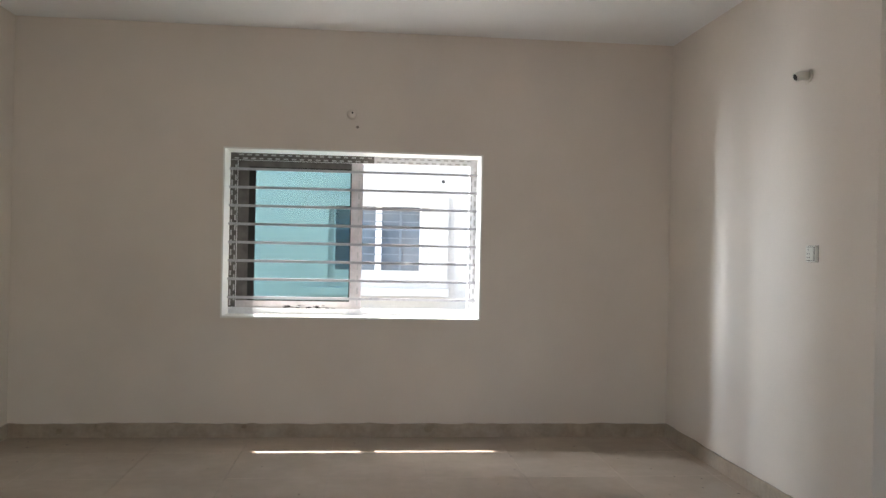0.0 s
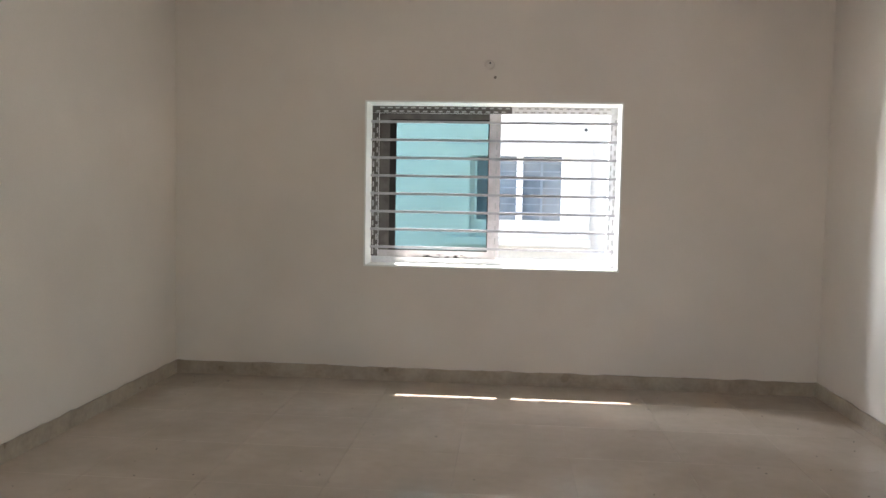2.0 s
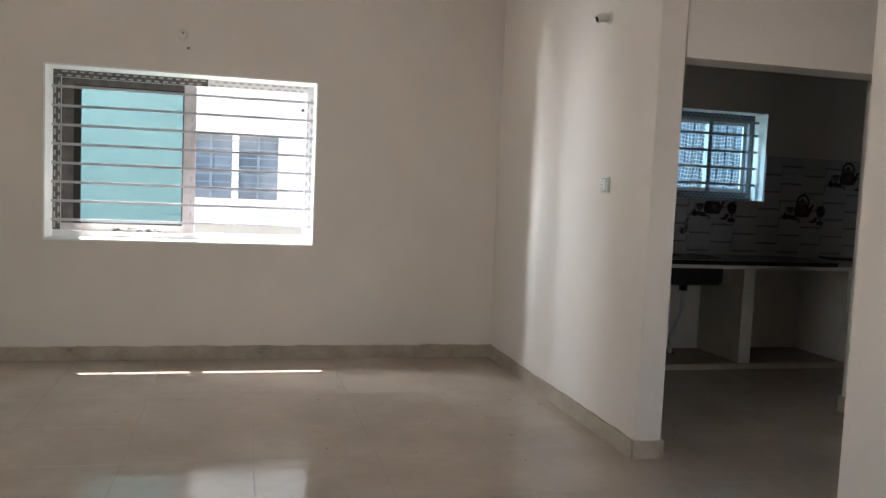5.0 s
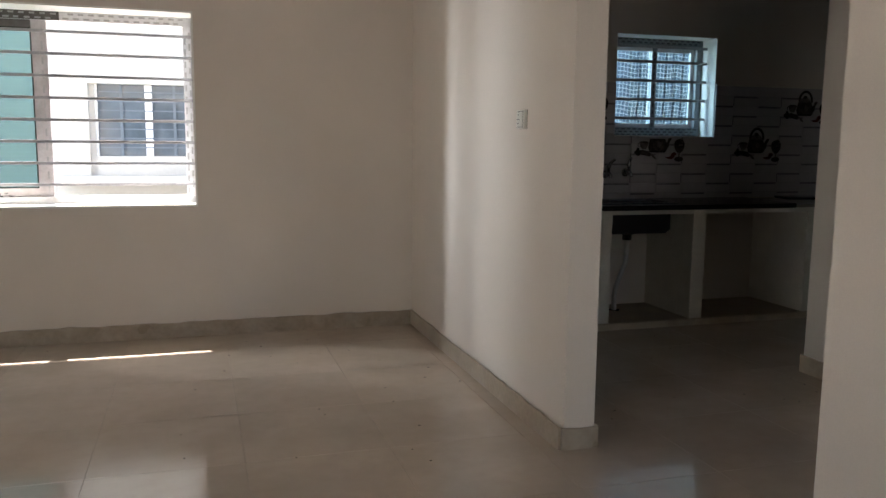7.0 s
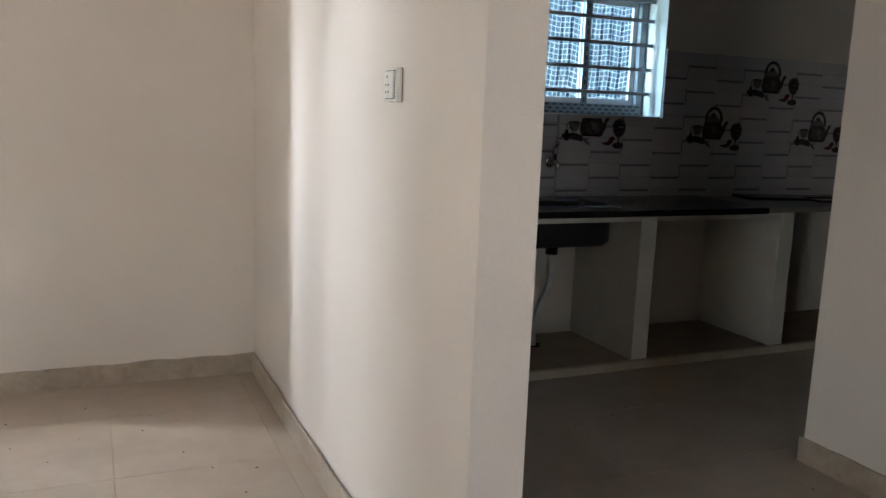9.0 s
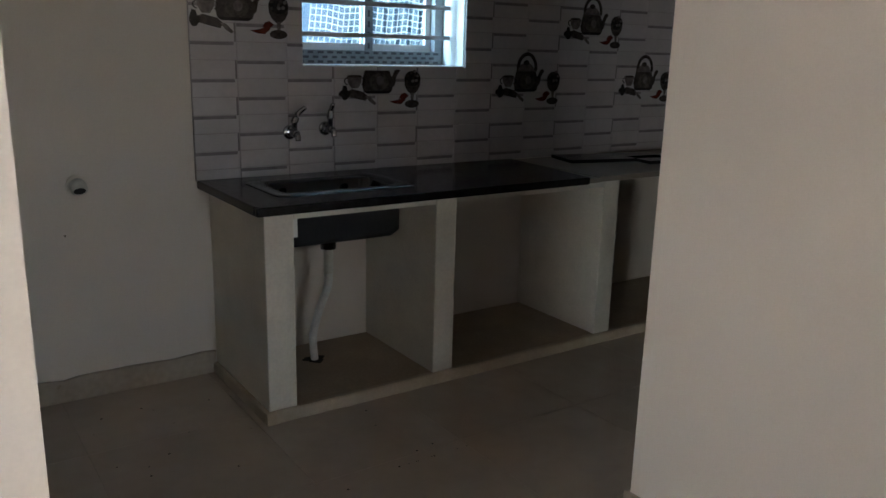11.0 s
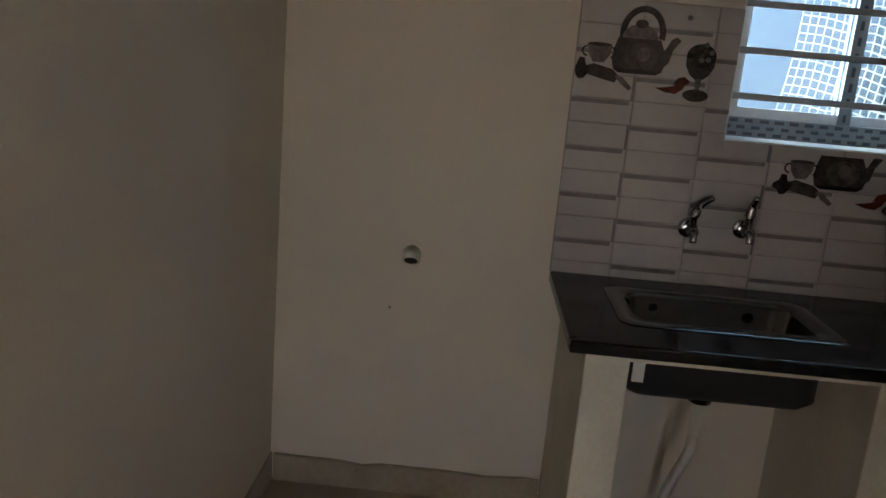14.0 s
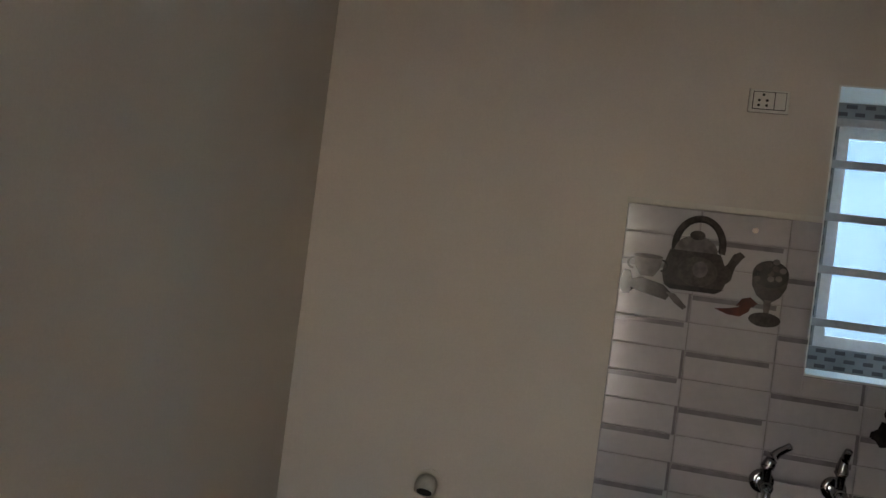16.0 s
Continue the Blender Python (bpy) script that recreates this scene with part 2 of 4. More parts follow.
setting("wall_north", boxes((XW - 0.2, HW[0], YN, YO, 0, CEIL_Z), (HW[1], XP, YN, YO, 0, CEIL_Z), (HW[0], HW[1], YN, YO, 0, HW[2]), (HW[0], HW[1], YN, YO, HW[3], CEIL_Z)), PAINT, "cream painted plaster wall with a window")
setting("wall_kitchen_north", boxes((XP, KW[0], YK, YO, 0, CEIL_Z), (KW[1], XKE + 0.2, YK, YO, 0, CEIL_Z), (KW[0], KW[1], YK, YO, 0, KW[2]), (KW[0], KW[1], YK, YO, KW[3], CEIL_Z)), PAINT, "cream painted kitchen wall with a window")
setting("wall_west", boxes((XW - 0.2, XW, YS, -1.2, 0, CEIL_Z), (XW - 0.2, XW, 0.5, YN, 0, CEIL_Z), (XW - 0.2, XW, -1.2, 0.5, 2.15, CEIL_Z)), PAINT, "cream painted wall with an unseen opening for a lamp")
part_bm = boxes((XE, XP, YP, YN, 0, CEIL_Z))
for v in part_bm.verts:
    if v.co.y < 4:
        v.co.x = 2.443 if v.co.x > 2.4 else 2.301
setting("wall_partition", part_bm, PAINT, "cream painted partition between hall and kitchen")
# The south opening is unseen, made for the lamp on the west wall.
setting("wall_east", boxes((XE, XP, YS, -1.2, 0, CEIL_Z), (XE, XP, 0.5, 1.70, 0, CEIL_Z), (XE, XP, -1.2, 0.5, 2.15, CEIL_Z)), PAINT, "cream painted hall wall")
setting("wall_lobby_east", boxes((XL, XL + 0.15, 0.9, 3.838, 0, CEIL_Z)), PAINT, "cream painted lobby wall")
# Unseen wall; its gap is narrowed to limit light in the kitchen.
setting("wall_lobby_south", boxes((XP, 3.00, 0.75, 0.9, 0, CEIL_Z), (3.36, XL, 0.75, 0.9, 0, CEIL_Z), (3.00, 3.36, 0.75, 0.9, 2.1, CEIL_Z)), PAINT, "cream painted lobby wall")
setting("wall_kitchen_south", boxes((XL + 0.15, XKE + 0.2, 3.55, 3.70, 0, CEIL_Z)), PAINT, "cream painted kitchen wall")
setting("wall_kitchen_east", boxes((XKE, XKE + 0.2, 3.70, YK, 0, CEIL_Z)), PAINT, "cream painted kitchen wall")
setting("wall_south", boxes((XW - 0.2, XP, YS - 0.2, YS, 0, CEIL_Z)), PAINT, "cream painted hall wall")
setting("beam_kitchen", boxes((2.45, XL, YP, YP + 0.2, 2.045, CEIL_Z)), PAINT, "cream painted beam over the kitchen opening")
setting("ceiling", boxes((XW - 0.2, XKE + 0.2, YS - 0.2, YO, CEIL_Z, CEIL_Z + 0.15)), CEIL, "white painted flat ceiling")
# Assumed, unseen slab; its depth trims the sun to a thin floor strip.
setting("sunshade", boxes((-1.6, 1.5, YO, 6.14, 2.16, 2.26)), FACADE, "unseen concrete slab trimming the sun above the window")
# Unseen ground, set high and pale to bounce sunlight through the windows.
setting("ground", boxes((-400, 400, -400, 400, -0.5, -0.25)), GROUND, "unseen pale ground bouncing sunlight into the hall")


def baseboard(b):
    """A skirting strip whose top edge is ragged with cement."""
    x0, x1, y0, y1, z0, z1 = b
    along_x = x1 - x0 > y1 - y0
    n = max(2, int(max(x1 - x0, y1 - y0) / 0.06))
    bm = bmesh.new()
    rows = []
    for k in range(n + 1):
        t = k / n
        x, y = (x0 + (x1 - x0) * t, 0) if along_x else (0, y0 + (y1 - y0) * t)
        wob = 0.007 * noise.noise(Vector((x * 7, y * 7, x0 + y0))) + 0.005 * noise.noise(Vector((x * 23, y * 23, 4.0)))
        rim = z1 + wob
        if along_x:
            rows.append([bm.verts.new(p) for p in ((x, y0, z0), (x, y0, rim - 0.004), (x, y0 + 0.004, rim), (x, y1, rim + 0.5 * wob), (x, y1, z0))])
        else:
            rows.append([bm.verts.new(p) for p in ((x0, y, z0), (x0, y, rim - 0.003), (x0 + 0.003, y, rim), (x1 - 0.003, y, rim), (x1, y, rim - 0.003), (x1, y, z0))])
    for p, q in zip(rows, rows[1:]):
        for k in range(len(p) - 1):
            bm.faces.new((p[k], q[k], q[k + 1], p[k + 1]))
    bm.faces.new(rows[0])
    bm.faces.new(rows[-1])
    return setting("baseboard", bm, SKIRT, "beige stone skirting smeared with cement")


T, H = 0.014, 0.10
baseboard((XW + T, XE - T, YN - T, YN, 0, H))
baseboard((XW, XW + T, 0.5, YN, 0, H))
baseboard((XE - T, XE, YP, YN, 0, H))
baseboard((2.301 - T, 2.443 + T, YP - T, YP, 0, H))
baseboard((XP - 0.02, XP + T - 0.006, YP + 0.4, YK, 0, H))
baseboard((2.436, 2.443 + T, YP, YP + 0.4, 0, H))
baseboard((XP + T, 3.44, YK - T, YK, 0, H))
baseboard((XE - T, XE, 0.5, 1.70, 0, H))
baseboard((XE - T, XP + T, 1.70, 1.70 + T, 0, H))
baseboard((XL - T, XL, 0.9, 3.838, 0, H))
baseboard((XL - T, XL + 0.15, 3.838, 3.838 + T, 0, H))


# ---- windows ----
def film_marks(parent, x0, x1, z0, z1, y, vertical, rows, step, seed, ink=None):
    """Short dark dashes of the unreadable print on protective film."""
    rnd = random.Random(seed)
    bm = bmesh.new()
    length = (z1 - z0) if vertical else (x1 - x0)
    width = (x1 - x0) if vertical else (z1 - z0)
    for r in range(rows):
        c = width * (r + 0.5) / rows
        u = (0.5 * step) * (r % 2) + 0.01
        while u + 0.55 * step < length - 0.005:
            w = step * rnd.uniform(0.5, 0.62)
            h = 0.0055
            if vertical:
                box(bm, x0 + c - h, x0 + c + h, y - 0.0015, y, z0 + u, z0 + u + w)
            else:
                box(bm, x0 + u, x0 + u + w, y - 0.0015, y, z0 + c - h, z0 + c + h)
            u += step
    return add("film_print", bm, ink or FILM_MARK, parent, "rows of short dashes of print")


def hall_window():
    x0, x1, z0, z1 = HW
    w = tagged(thing("window_1", "white sliding window with film, grille and one teal pane", "window", (0, YO - 0.1, z0)), kind="structure")
    # painted lining of the opening, set a little proud of the wall
    t = 0.012
    add("lining", boxes((x0, x0 + t, YN - 0.004, 5.835, z0, z1), (x1 - t, x1, YN - 0.004, 5.835, z0, z1),
                        (x0 + t, x1 - t, YN - 0.004, 5.835, z1 - t, z1), (x0 + t, x1 - t, YN - 0.004, 5.835, z0, z0 + t)), REVEAL, w, "white painted lining")
    f0, f1 = 5.84, 5.91
    fw = 0.055
    a0, a1, b0, b1 = x0 + t, x1 - t, z0 + t, z1 - t
    for nm, c in (("frame_top", (a0, a1, f0, f1, b1 - fw, b1)), ("frame_bottom", (a0, a1, f0, f1, b0, b0 + 0.045)),
                  ("frame_side", (a0, a0 + fw, f0, f1, b0 + 0.045, b1 - fw)), ("frame_side", (a1 - fw, a1, f0, f1, b0 + 0.045, b1 - fw))):
        add(nm, soft_box(*c, r=0.003), PVC, w, "white frame under grey protective film")
    # film on the frame
    add("film", boxes((a0 + 0.001, 0.05, f0 - 0.0015, f0, b1 - fw + 0.002, b1 - 0.001), (a0 + 0.001, a0 + fw - 0.002, f0 - 0.0015, f0, b0 + 0.05, b1 - fw)), FILM_DARK, w, "dark grey protective film")
    film_marks(w, a0 + 0.02, 0.05, b1 - fw, b1, f0 - 0.002, False, 2, 0.06, 1, FILM_LIGHT_MARK)
    film_marks(w, 0.06, a1 - 0.02, b1 - fw, b1, f0 - 0.0005, False, 2, 0.06, 5, FILM_LIGHT_MARK)
    film_marks(w, a0, a0 + fw, b0 + 0.05, b1 - fw, f0 - 0.002, True, 2, 0.075, 2, FILM_LIGHT_MARK)
    film_marks(w, a1 - fw, a1, b0 + 0.05, b1 - fw, f0 - 0.002, True, 2, 0.075, 3, FILM_LIGHT_MARK)
    # the closed sash with its pane
    s0, s1, y0, y1 = a0 + fw, -0.03, 5.855, 5.885
    p0, p1, q0, q1 = -0.862, -0.118, 0.968, 1.975
    add("sash_film", boxes((s0, p0 - 0.02, y0 - 0.0015, y0 - 0.0002, q0, b1 - fw), (p0 - 0.02, p1, y0 - 0.0015, y0 - 0.0002, q1, b1 - fw)), FILM_DARK, w, "dark protective film on the sash")
    sash = add("sash", boxes((s0, p0, y0, y1, b0 + 0.045, b1 - fw), (p1, s1, y0, y1, b0 + 0.045, b1 - fw), (p0, p1, y0, y1, b0 + 0.045, q0), (p0, p1, y0, y1, q1, b1 - fw)), SASH, w, "dusty white sliding sash with a smear of dirt")
    add("gasket", boxes((p0 - 0.02, p0 + 0.03, y0 - 0.002, y0, q0, q1), (p1 - 0.008, p1, y0 - 0.002, y0, q0, q1), (p0 + 0.03, p1 - 0.008, y0 - 0.002, y0, q0, q0 + 0.008), (p0 + 0.03, p1 - 0.008, y0 - 0.002, y0, q1 - 0.01, q1)), DARK, w, "black rubber gasket")
    film_marks(w, -0.085, -0.035, b0 + 0.06, b1 - fw, y0 - 0.001, True, 1, 0.09, 4, FILM_LIGHT_MARK)
    bm = boxes((p0, p1, 5.867, 5.873, q0, q1))
    add("pane", bm, GLASS_TEAL, w, "teal tinted glass pane").visible_shadow = False
    # stain on the bottom rail
    rnd = random.Random(9)
    bm = bmesh.new()
    for i in range(26):
        x = -0.62 + 0.42 * rnd.random()
        z = 0.925 + rnd.uniform(-0.012, 0.012)
        box(bm, x, x + rnd.uniform(0.01, 0.06), y0 - 0.0012, y0 - 0.0002, z, z + rnd.uniform(0.002, 0.006))
    add("stain", bm, DARK, w, "dark smear on the bottom rail")
    # grille
    for i in range(8):
        z = 1.951 - 0.1367 * i
        add("grille_bar", soft_box(a0, a1, 5.794, 5.806, z - 0.0095, z + 0.0095, r=0.002), BAR, w)
    return w


def kitchen_window():
    x0, x1, z0, z1 = KW
    w = tagged(thing("window_2", "small sliding window with printed film and steel grille", "window", (4.3, YO - 0.1, z0)), kind="structure")
    t = 0.005
    add("lining", boxes((x0, x0 + t, YK + 0.001, 5.85, z0, z1), (x1 - t, x1, YK + 0.001, 5.85, z0, z1), (x0 + t, x1 - t, YK + 0.001, 5.85, z1 - t, z1), (x0 + t, x1 - t, YK + 0.001, 5.85, z0, z0 + t)), REVEAL, w, "white painted lining")
    f0, f1, fw = 5.85, 5.915, 0.065
    a0, a1, b0, b1 = x0 + t, x1 - t, z0 + t, z1 - t
    for nm, c in (("frame_top", (a0, a1, f0, f1, b1 - fw, b1)), ("frame_bottom", (a0, a1, f0, f1, b0, b0 + fw)),
                  ("frame_side", (a0, a0 + 0.05, f0, f1, b0 + fw, b1 - fw)), ("frame_side", (a1 - 0.05, a1, f0, f1, b0 + fw, b1 - fw))):
        add(nm, soft_box(*c, r=0.003), FILM, w, "frame covered in printed grey film")
    film_marks(w, a0, a1, b0, b0 + fw, f0 - 0.0005, False, 3, 0.05, 11)
    film_marks(w, a0, a1, b1 - fw, b1, f0 - 0.0005, False, 3, 0.05, 12)
    film_marks(w, a0, a0 + 0.05, b0 + fw, b1 - fw, f0 - 0.0005, True, 2, 0.05, 13)
    mid = 0.5 * (a0 + a1)
    for k, (s0, s1) in enumerate(((a0 + 0.05, mid + 0.02), (mid - 0.02, a1 - 0.05))):
        y = 5.868 + 0.022 * k
        st = 0.032
        add("sash", boxes((s0, s0 + st, y, y + 0.02, b0 + fw, b1 - fw), (s1 - st, s1, y, y + 0.02, b0 + fw, b1 - fw), (s0 + st, s1 - st, y, y + 0.02, b0 + fw, b0 + fw + st), (s0 + st, s1 - st, y, y + 0.02, b1 - fw - st, b1 - fw)), PVC, w, "white sash")
        add("pane", boxes((s0 + st, s1 - st, y + 0.008, y + 0.013, b0 + fw + st, b1 - fw - st)), GLASS_CLEAR, w, "clear bluish glass")
    add("stile_film", boxes((mid - 0.014, mid + 0.030, 5.8655, 5.8668, b0 + fw, b1 - fw)), FILM, w, "printed grey film on the meeting stile")
    film_marks(w, mid - 0.012, mid + 0.028, b0 + fw, b1 - fw, 5.8653, True, 1, 0.05, 14)
    for i in range(5):
        z = 1.485 + 0.1455 * i - (0.03 if i == 4 else 0)
        add("grille_bar", soft_box(a0, a1, 5.785, 5.797, z - 0.011, z + 0.011, r=0.002), BAR, w)
    return w


hall_window()
kitchen_window()

# ---- the kitchen counter ----
CY, CT = 4.985, 0.870


def counter_support(name, x0, x1, label):
    bm = soft_box(x0, x1, 5.05, YK - 0.001, 0.045, 0.840, r=0.006)
    for v in bm.verts:
        v.co += Vector((noise.noise(v.co * 9) * 0.004, noise.noise(v.co * 7 + Vector((5, 0, 0))) * 0.004, 0))
    return tagged(link(name, bm, PLASTER), label, "counter support", "counter supports")


counter_support("counter_support", 3.445, 3.562, "white plastered masonry upright at the counter end")
counter_support("counter_support", 4.205, 4.310, "white plastered masonry upright under the counter")
counter_support("counter_support", 5.185, 5.292, "white plastered masonry upright under the counter")
plinth = thing("counter_plinth", "low tan cement plinth with a plaster-smeared edge under the counter", "plinth", (3.43, 5.035, 0))
add("slab", soft_box(3.434, XKE, 5.043, YK - 0.001, 0.0, 0.045, r=0.006), PLINTH, plinth, "tan cement slab")
edge = bmesh.new()
rows = []
for k in range(90):
    x = 3.426 + k * (XKE - 3.427) / 89
    wob = 0.006 * noise.noise(Vector((x * 8, 0, 2.0))) + 0.004 * noise.noise(Vector((x * 25, 3.0, 0)))
    rows.append([edge.verts.new(p) for p in ((x, 5.030 + wob, 0), (x, 5.033 + wob, 0.040), (x, 5.040 + wob, 0.0475), (x, 5.062 + 2.5 * wob, 0.0470), (x, 5.066 + 2.5 * wob, 0.0440))])
for p, q in zip(rows, rows[1:]):
    for k in range(4):
        edge.faces.new((p[k], q[k], q[k + 1], p[k + 1]))
edge.faces.new(rows[0])
add("plaster_edge", edge, PLASTER_DIRTY, plinth, "cream plaster smeared along the front edge")
add("plaster_edge", soft_box(3.424, 3.446, 5.05, YK - 0.02, 0, 0.048, r=0.006), PLASTER_DIRTY, plinth, "cream plaster smeared along the end")
lip = boxes((3.562, 4.205, 5.053, 5.13, 0.803, 0.840), (4.310, 5.185, 5.053, 5.13, 0.803, 0.840))
tagged(link("counter_rail", lip, PLASTER), "white plastered rail under the counter top", "rail")

# black granite top with the cut-out for the sink
SX0, SX1, SY0, SY1 = 3.56, 4.15, 5.165, 5.515
top = bmesh.new()
for c in ((3.395, SX0, CY, YK - 0.002, 0.840, CT), (SX1, 5.02, CY, YK - 0.002, 0.840, CT), (SX0, SX1, CY, SY0, 0.840, CT), (SX0, SX1, SY1, YK - 0.002, 0.840, CT)):
    box(top, *c)
bmesh.ops.remove_doubles(top, verts=top.verts[:], dist=0.0005)
for v in top.verts:
    if v.co.x > 5.0:
        v.co.x += 0.10 * (v.co.y - CY)
worktop = tagged(link("countertop", top, GRANITE), "dusty polished black granite kitchen counter top", "countertop")
part("nosing", soft_box(3.390, 5.016, CY - 0.005, CY + 0.022, 0.837, 0.8715, r=0.008, seg=3), GRANITE, worktop, "rounded polished front edge")
part("nosing", soft_box(3.390, 3.412, CY + 0.022, YK - 0.016, 0.837, 0.8715, r=0.006, seg=3), GRANITE, worktop, "rounded polished end edge")
stone = boxes((5.10, XKE, CY + 0.02, YK - 0.002, 0.840, 0.864), (5.022, 5.10, CY + 0.01, CY + 0.30, 0.840, 0.860))
tagged(link("stone_slab", stone, STONE), "bare grey-brown stone counter slab covered in dust", "counter slab")


def loose_slab(cx, cy, lx, ly, ang, z, label):
    bm = soft_box(-lx / 2, lx / 2, -ly / 2, ly / 2, 0, 0.018, r=0.003)
    for v in bm.verts:
        v.co.x += 0.03 * noise.noise(v.co * 6)
        v.co.y += 0.03 * noise.noise(v.co * 5 + Vector((3, 1, 0)))
    ob = tagged(link("stone_offcut", bm, GRANITE), label, "stone offcut", "stone offcuts")
    ob.matrix_world = pose(cx, cy, z, 0, 0, ang)


loose_slab(5.62, 5.45, 0.62, 0.22, -14, 0.8642, "broken black granite strip lying on the slab")
loose_slab(5.95, 5.28, 0.55, 0.20, -6, 0.8642, "broken black granite strip lying on the slab")


# ---- sink ----
def rounded_loop(x0, x1, y0, y1, z, r, n=6):
    pts = []
    for cx, cy, a0 in ((x1 - r, y1 - r, 0), (x0 + r, y1 - r, 90), (x0 + r, y0 + r, 180), (x1 - r, y0 + r, 270)):
        for k in range(n + 1):
            a = radians(a0 + 90 * k / n)
            pts.append((cx + r * math.cos(a), cy + r * math.sin(a), z))
    return pts


def loft(loops, cap_last=True):
    bm = bmesh.new()
    rings = [[bm.verts.new(p) for p in lp] for lp in loops]
    n = len(rings[0])
    for a, b in zip(rings, rings[1:]):
        for k in range(n):
            bm.faces.new((a[k], a[(k + 1) % n], b[(k + 1) % n], b[k]))
    if cap_last:
        bm.faces.new(rings[-1])
    return bm


sink = thing("kitchen_sink", "stainless steel inset sink in the black granite", "sink", (3.86, 5.35, CT))
m = 0.035
add("bowl", loft([rounded_loop(SX0 - 0.015, SX1 + 0.015, SY0 - 0.015, SY1 + 0.015, CT + 0.002, 0.05),
                  rounded_loop(SX0 - 0.008, SX1 + 0.008, SY0 - 0.008, SY1 + 0.008, CT + 0.005, 0.05),
                  rounded_loop(SX0 + m, SX1 - m, SY0 + m, SY1 - m, CT + 0.003, 0.06),
                  rounded_loop(SX0 + m + 0.008, SX1 - m - 0.008, SY0 + m + 0.008, SY1 - m - 0.008, CT - 0.012, 0.06),
                  rounded_loop(SX0 + m + 0.015, SX1 - m - 0.015, SY0 + m + 0.015, SY1 - m - 0.015, 0.69, 0.06),
                  rounded_loop(SX0 + m + 0.05, SX1 - m - 0.05, SY0 + m + 0.05, SY1 - m - 0.05, 0.668, 0.04)]), STEEL, sink, "brushed steel bowl and rim", True)
add("underside", loft([rounded_loop(SX0 + 0.02, SX1 - 0.02, SY0 + 0.02, SY1 - 0.02, 0.839, 0.06),
                       rounded_loop(SX0 + 0.02, SX1 - 0.02, SY0 + 0.02, SY1 - 0.02, 0.675, 0.06),
                       rounded_loop(SX0 + 0.045, SX1 - 0.045, SY0 + 0.045, SY1 - 0.045, 0.650, 0.045)]), SINK_UNDER, sink, "black coated underside", True)
add("sticker", boxes((3.60, 3.632, SY0 + 0.012, SY0 + 0.0195, 0.70, 0.79)), REVEAL, sink, "white sticker")
# Two small chrome discs on the bowl's back wall.
add("overflow_hole", tube([(3.70, SY1 - 0.053, 0.835), (3.70, SY1 - 0.050, 0.835)], 0.012, 12), CHROME, sink)
add("overflow_hole", tube([(3.99, SY1 - 0.053, 0.83), (3.99, SY1 - 0.050, 0.83)], 0.016, 12), CHROME, sink)
dx, dy = 3.85, 5.35
add("drain_nut", tube([(dx, dy, 0.652), (dx, dy, 0.632), (dx, dy, 0.630), (dx, dy, 0.590)], [0.046, 0.046, 0.034, 0.034], 14), STEEL, sink, "steel drain nut", True)
add("waste_pipe", tube([(dx, dy, 0.61), (dx, dy, 0.48)], 0.021, 14), CONDUIT, sink, "white plastic waste pipe", True)
hose_pts = curve_pts([(dx, dy, 0.49), (dx - 0.005, dy, 0.42), (dx - 0.035, dy + 0.03, 0.30), (dx - 0.04, dy + 0.08, 0.17), (dx - 0.02, dy + 0.11, 0.047)], 14)
add("drain_hose", tube(hose_pts, [0.0165 + 0.0018 * (k % 2) for k in range(len(hose_pts))], 12), HOSE, sink, "ribbed grey drain hose", True)
hole = [(0.044 + 0.009 * math.sin(3 * a) + 0.005 * math.sin(7 * a)) for a in [2 * math.pi * k / 20 for k in range(20)]]
bm = bmesh.new()
bm.faces.new([bm.verts.new((dx - 0.02 + hole[k] * 1.1 * math.cos(2 * math.pi * k / 20), dy + 0.11 + hole[k] * math.sin(2 * math.pi * k / 20), 0.0465)) for k in range(20)])
tagged(link("drain_hole", bm, DARK), "rough dark drain hole in the cement plinth", "drain hole", kind="structure")


# ---- taps ----
def tap(x, z, swing, label):
    y = YK - 0.012
    t = thing("wall_tap", label, "tap", (x, y, z), "taps above the sink")
    add("flange", tube([(x, y, z), (x, y - 0.008, z), (x, y - 0.010, z)], [0.032, 0.030, 0.020], 18), CHROME, t, "", True)
    add("body", tube([(x, y - 0.008, z), (x, y - 0.04, z), (x, y - 0.075, z), (x, y - 0.08, z)], [0.015, 0.017, 0.017, 0.010], 14), CHROME, t, "chrome tap body", True)
    add("spindle", tube([(x, y - 0.055, z), (x, y - 0.055, z + 0.045), (x, y - 0.055, z + 0.055)], [0.012, 0.012, 0.018], 12), CHROME, t, "", True)
    add("lever", tube(curve_pts([(x, y - 0.055, z + 0.05), (x + 0.35 * swing, y - 0.058, z + 0.085), (x + swing, y - 0.075, z + 0.115)], 5), [0.016, 0.016, 0.015, 0.014, 0.013, 0.012, 0.011, 0.011, 0.010, 0.010, 0.009], 10), CHROME, t, "chrome quarter-turn lever", True)
    add("spout", tube(curve_pts([(x, y - 0.07, z), (x - 0.004, y - 0.095, z - 0.004), (x - 0.004, y - 0.10, z - 0.028)], 5), 0.012, 12), CHROME, t, "", True)


tap(3.815, 1.058, 0.045, "chrome wall tap with its lever swung aside")
tap(3.988, 1.070, 0.006, "chrome wall tap with its lever straight up")


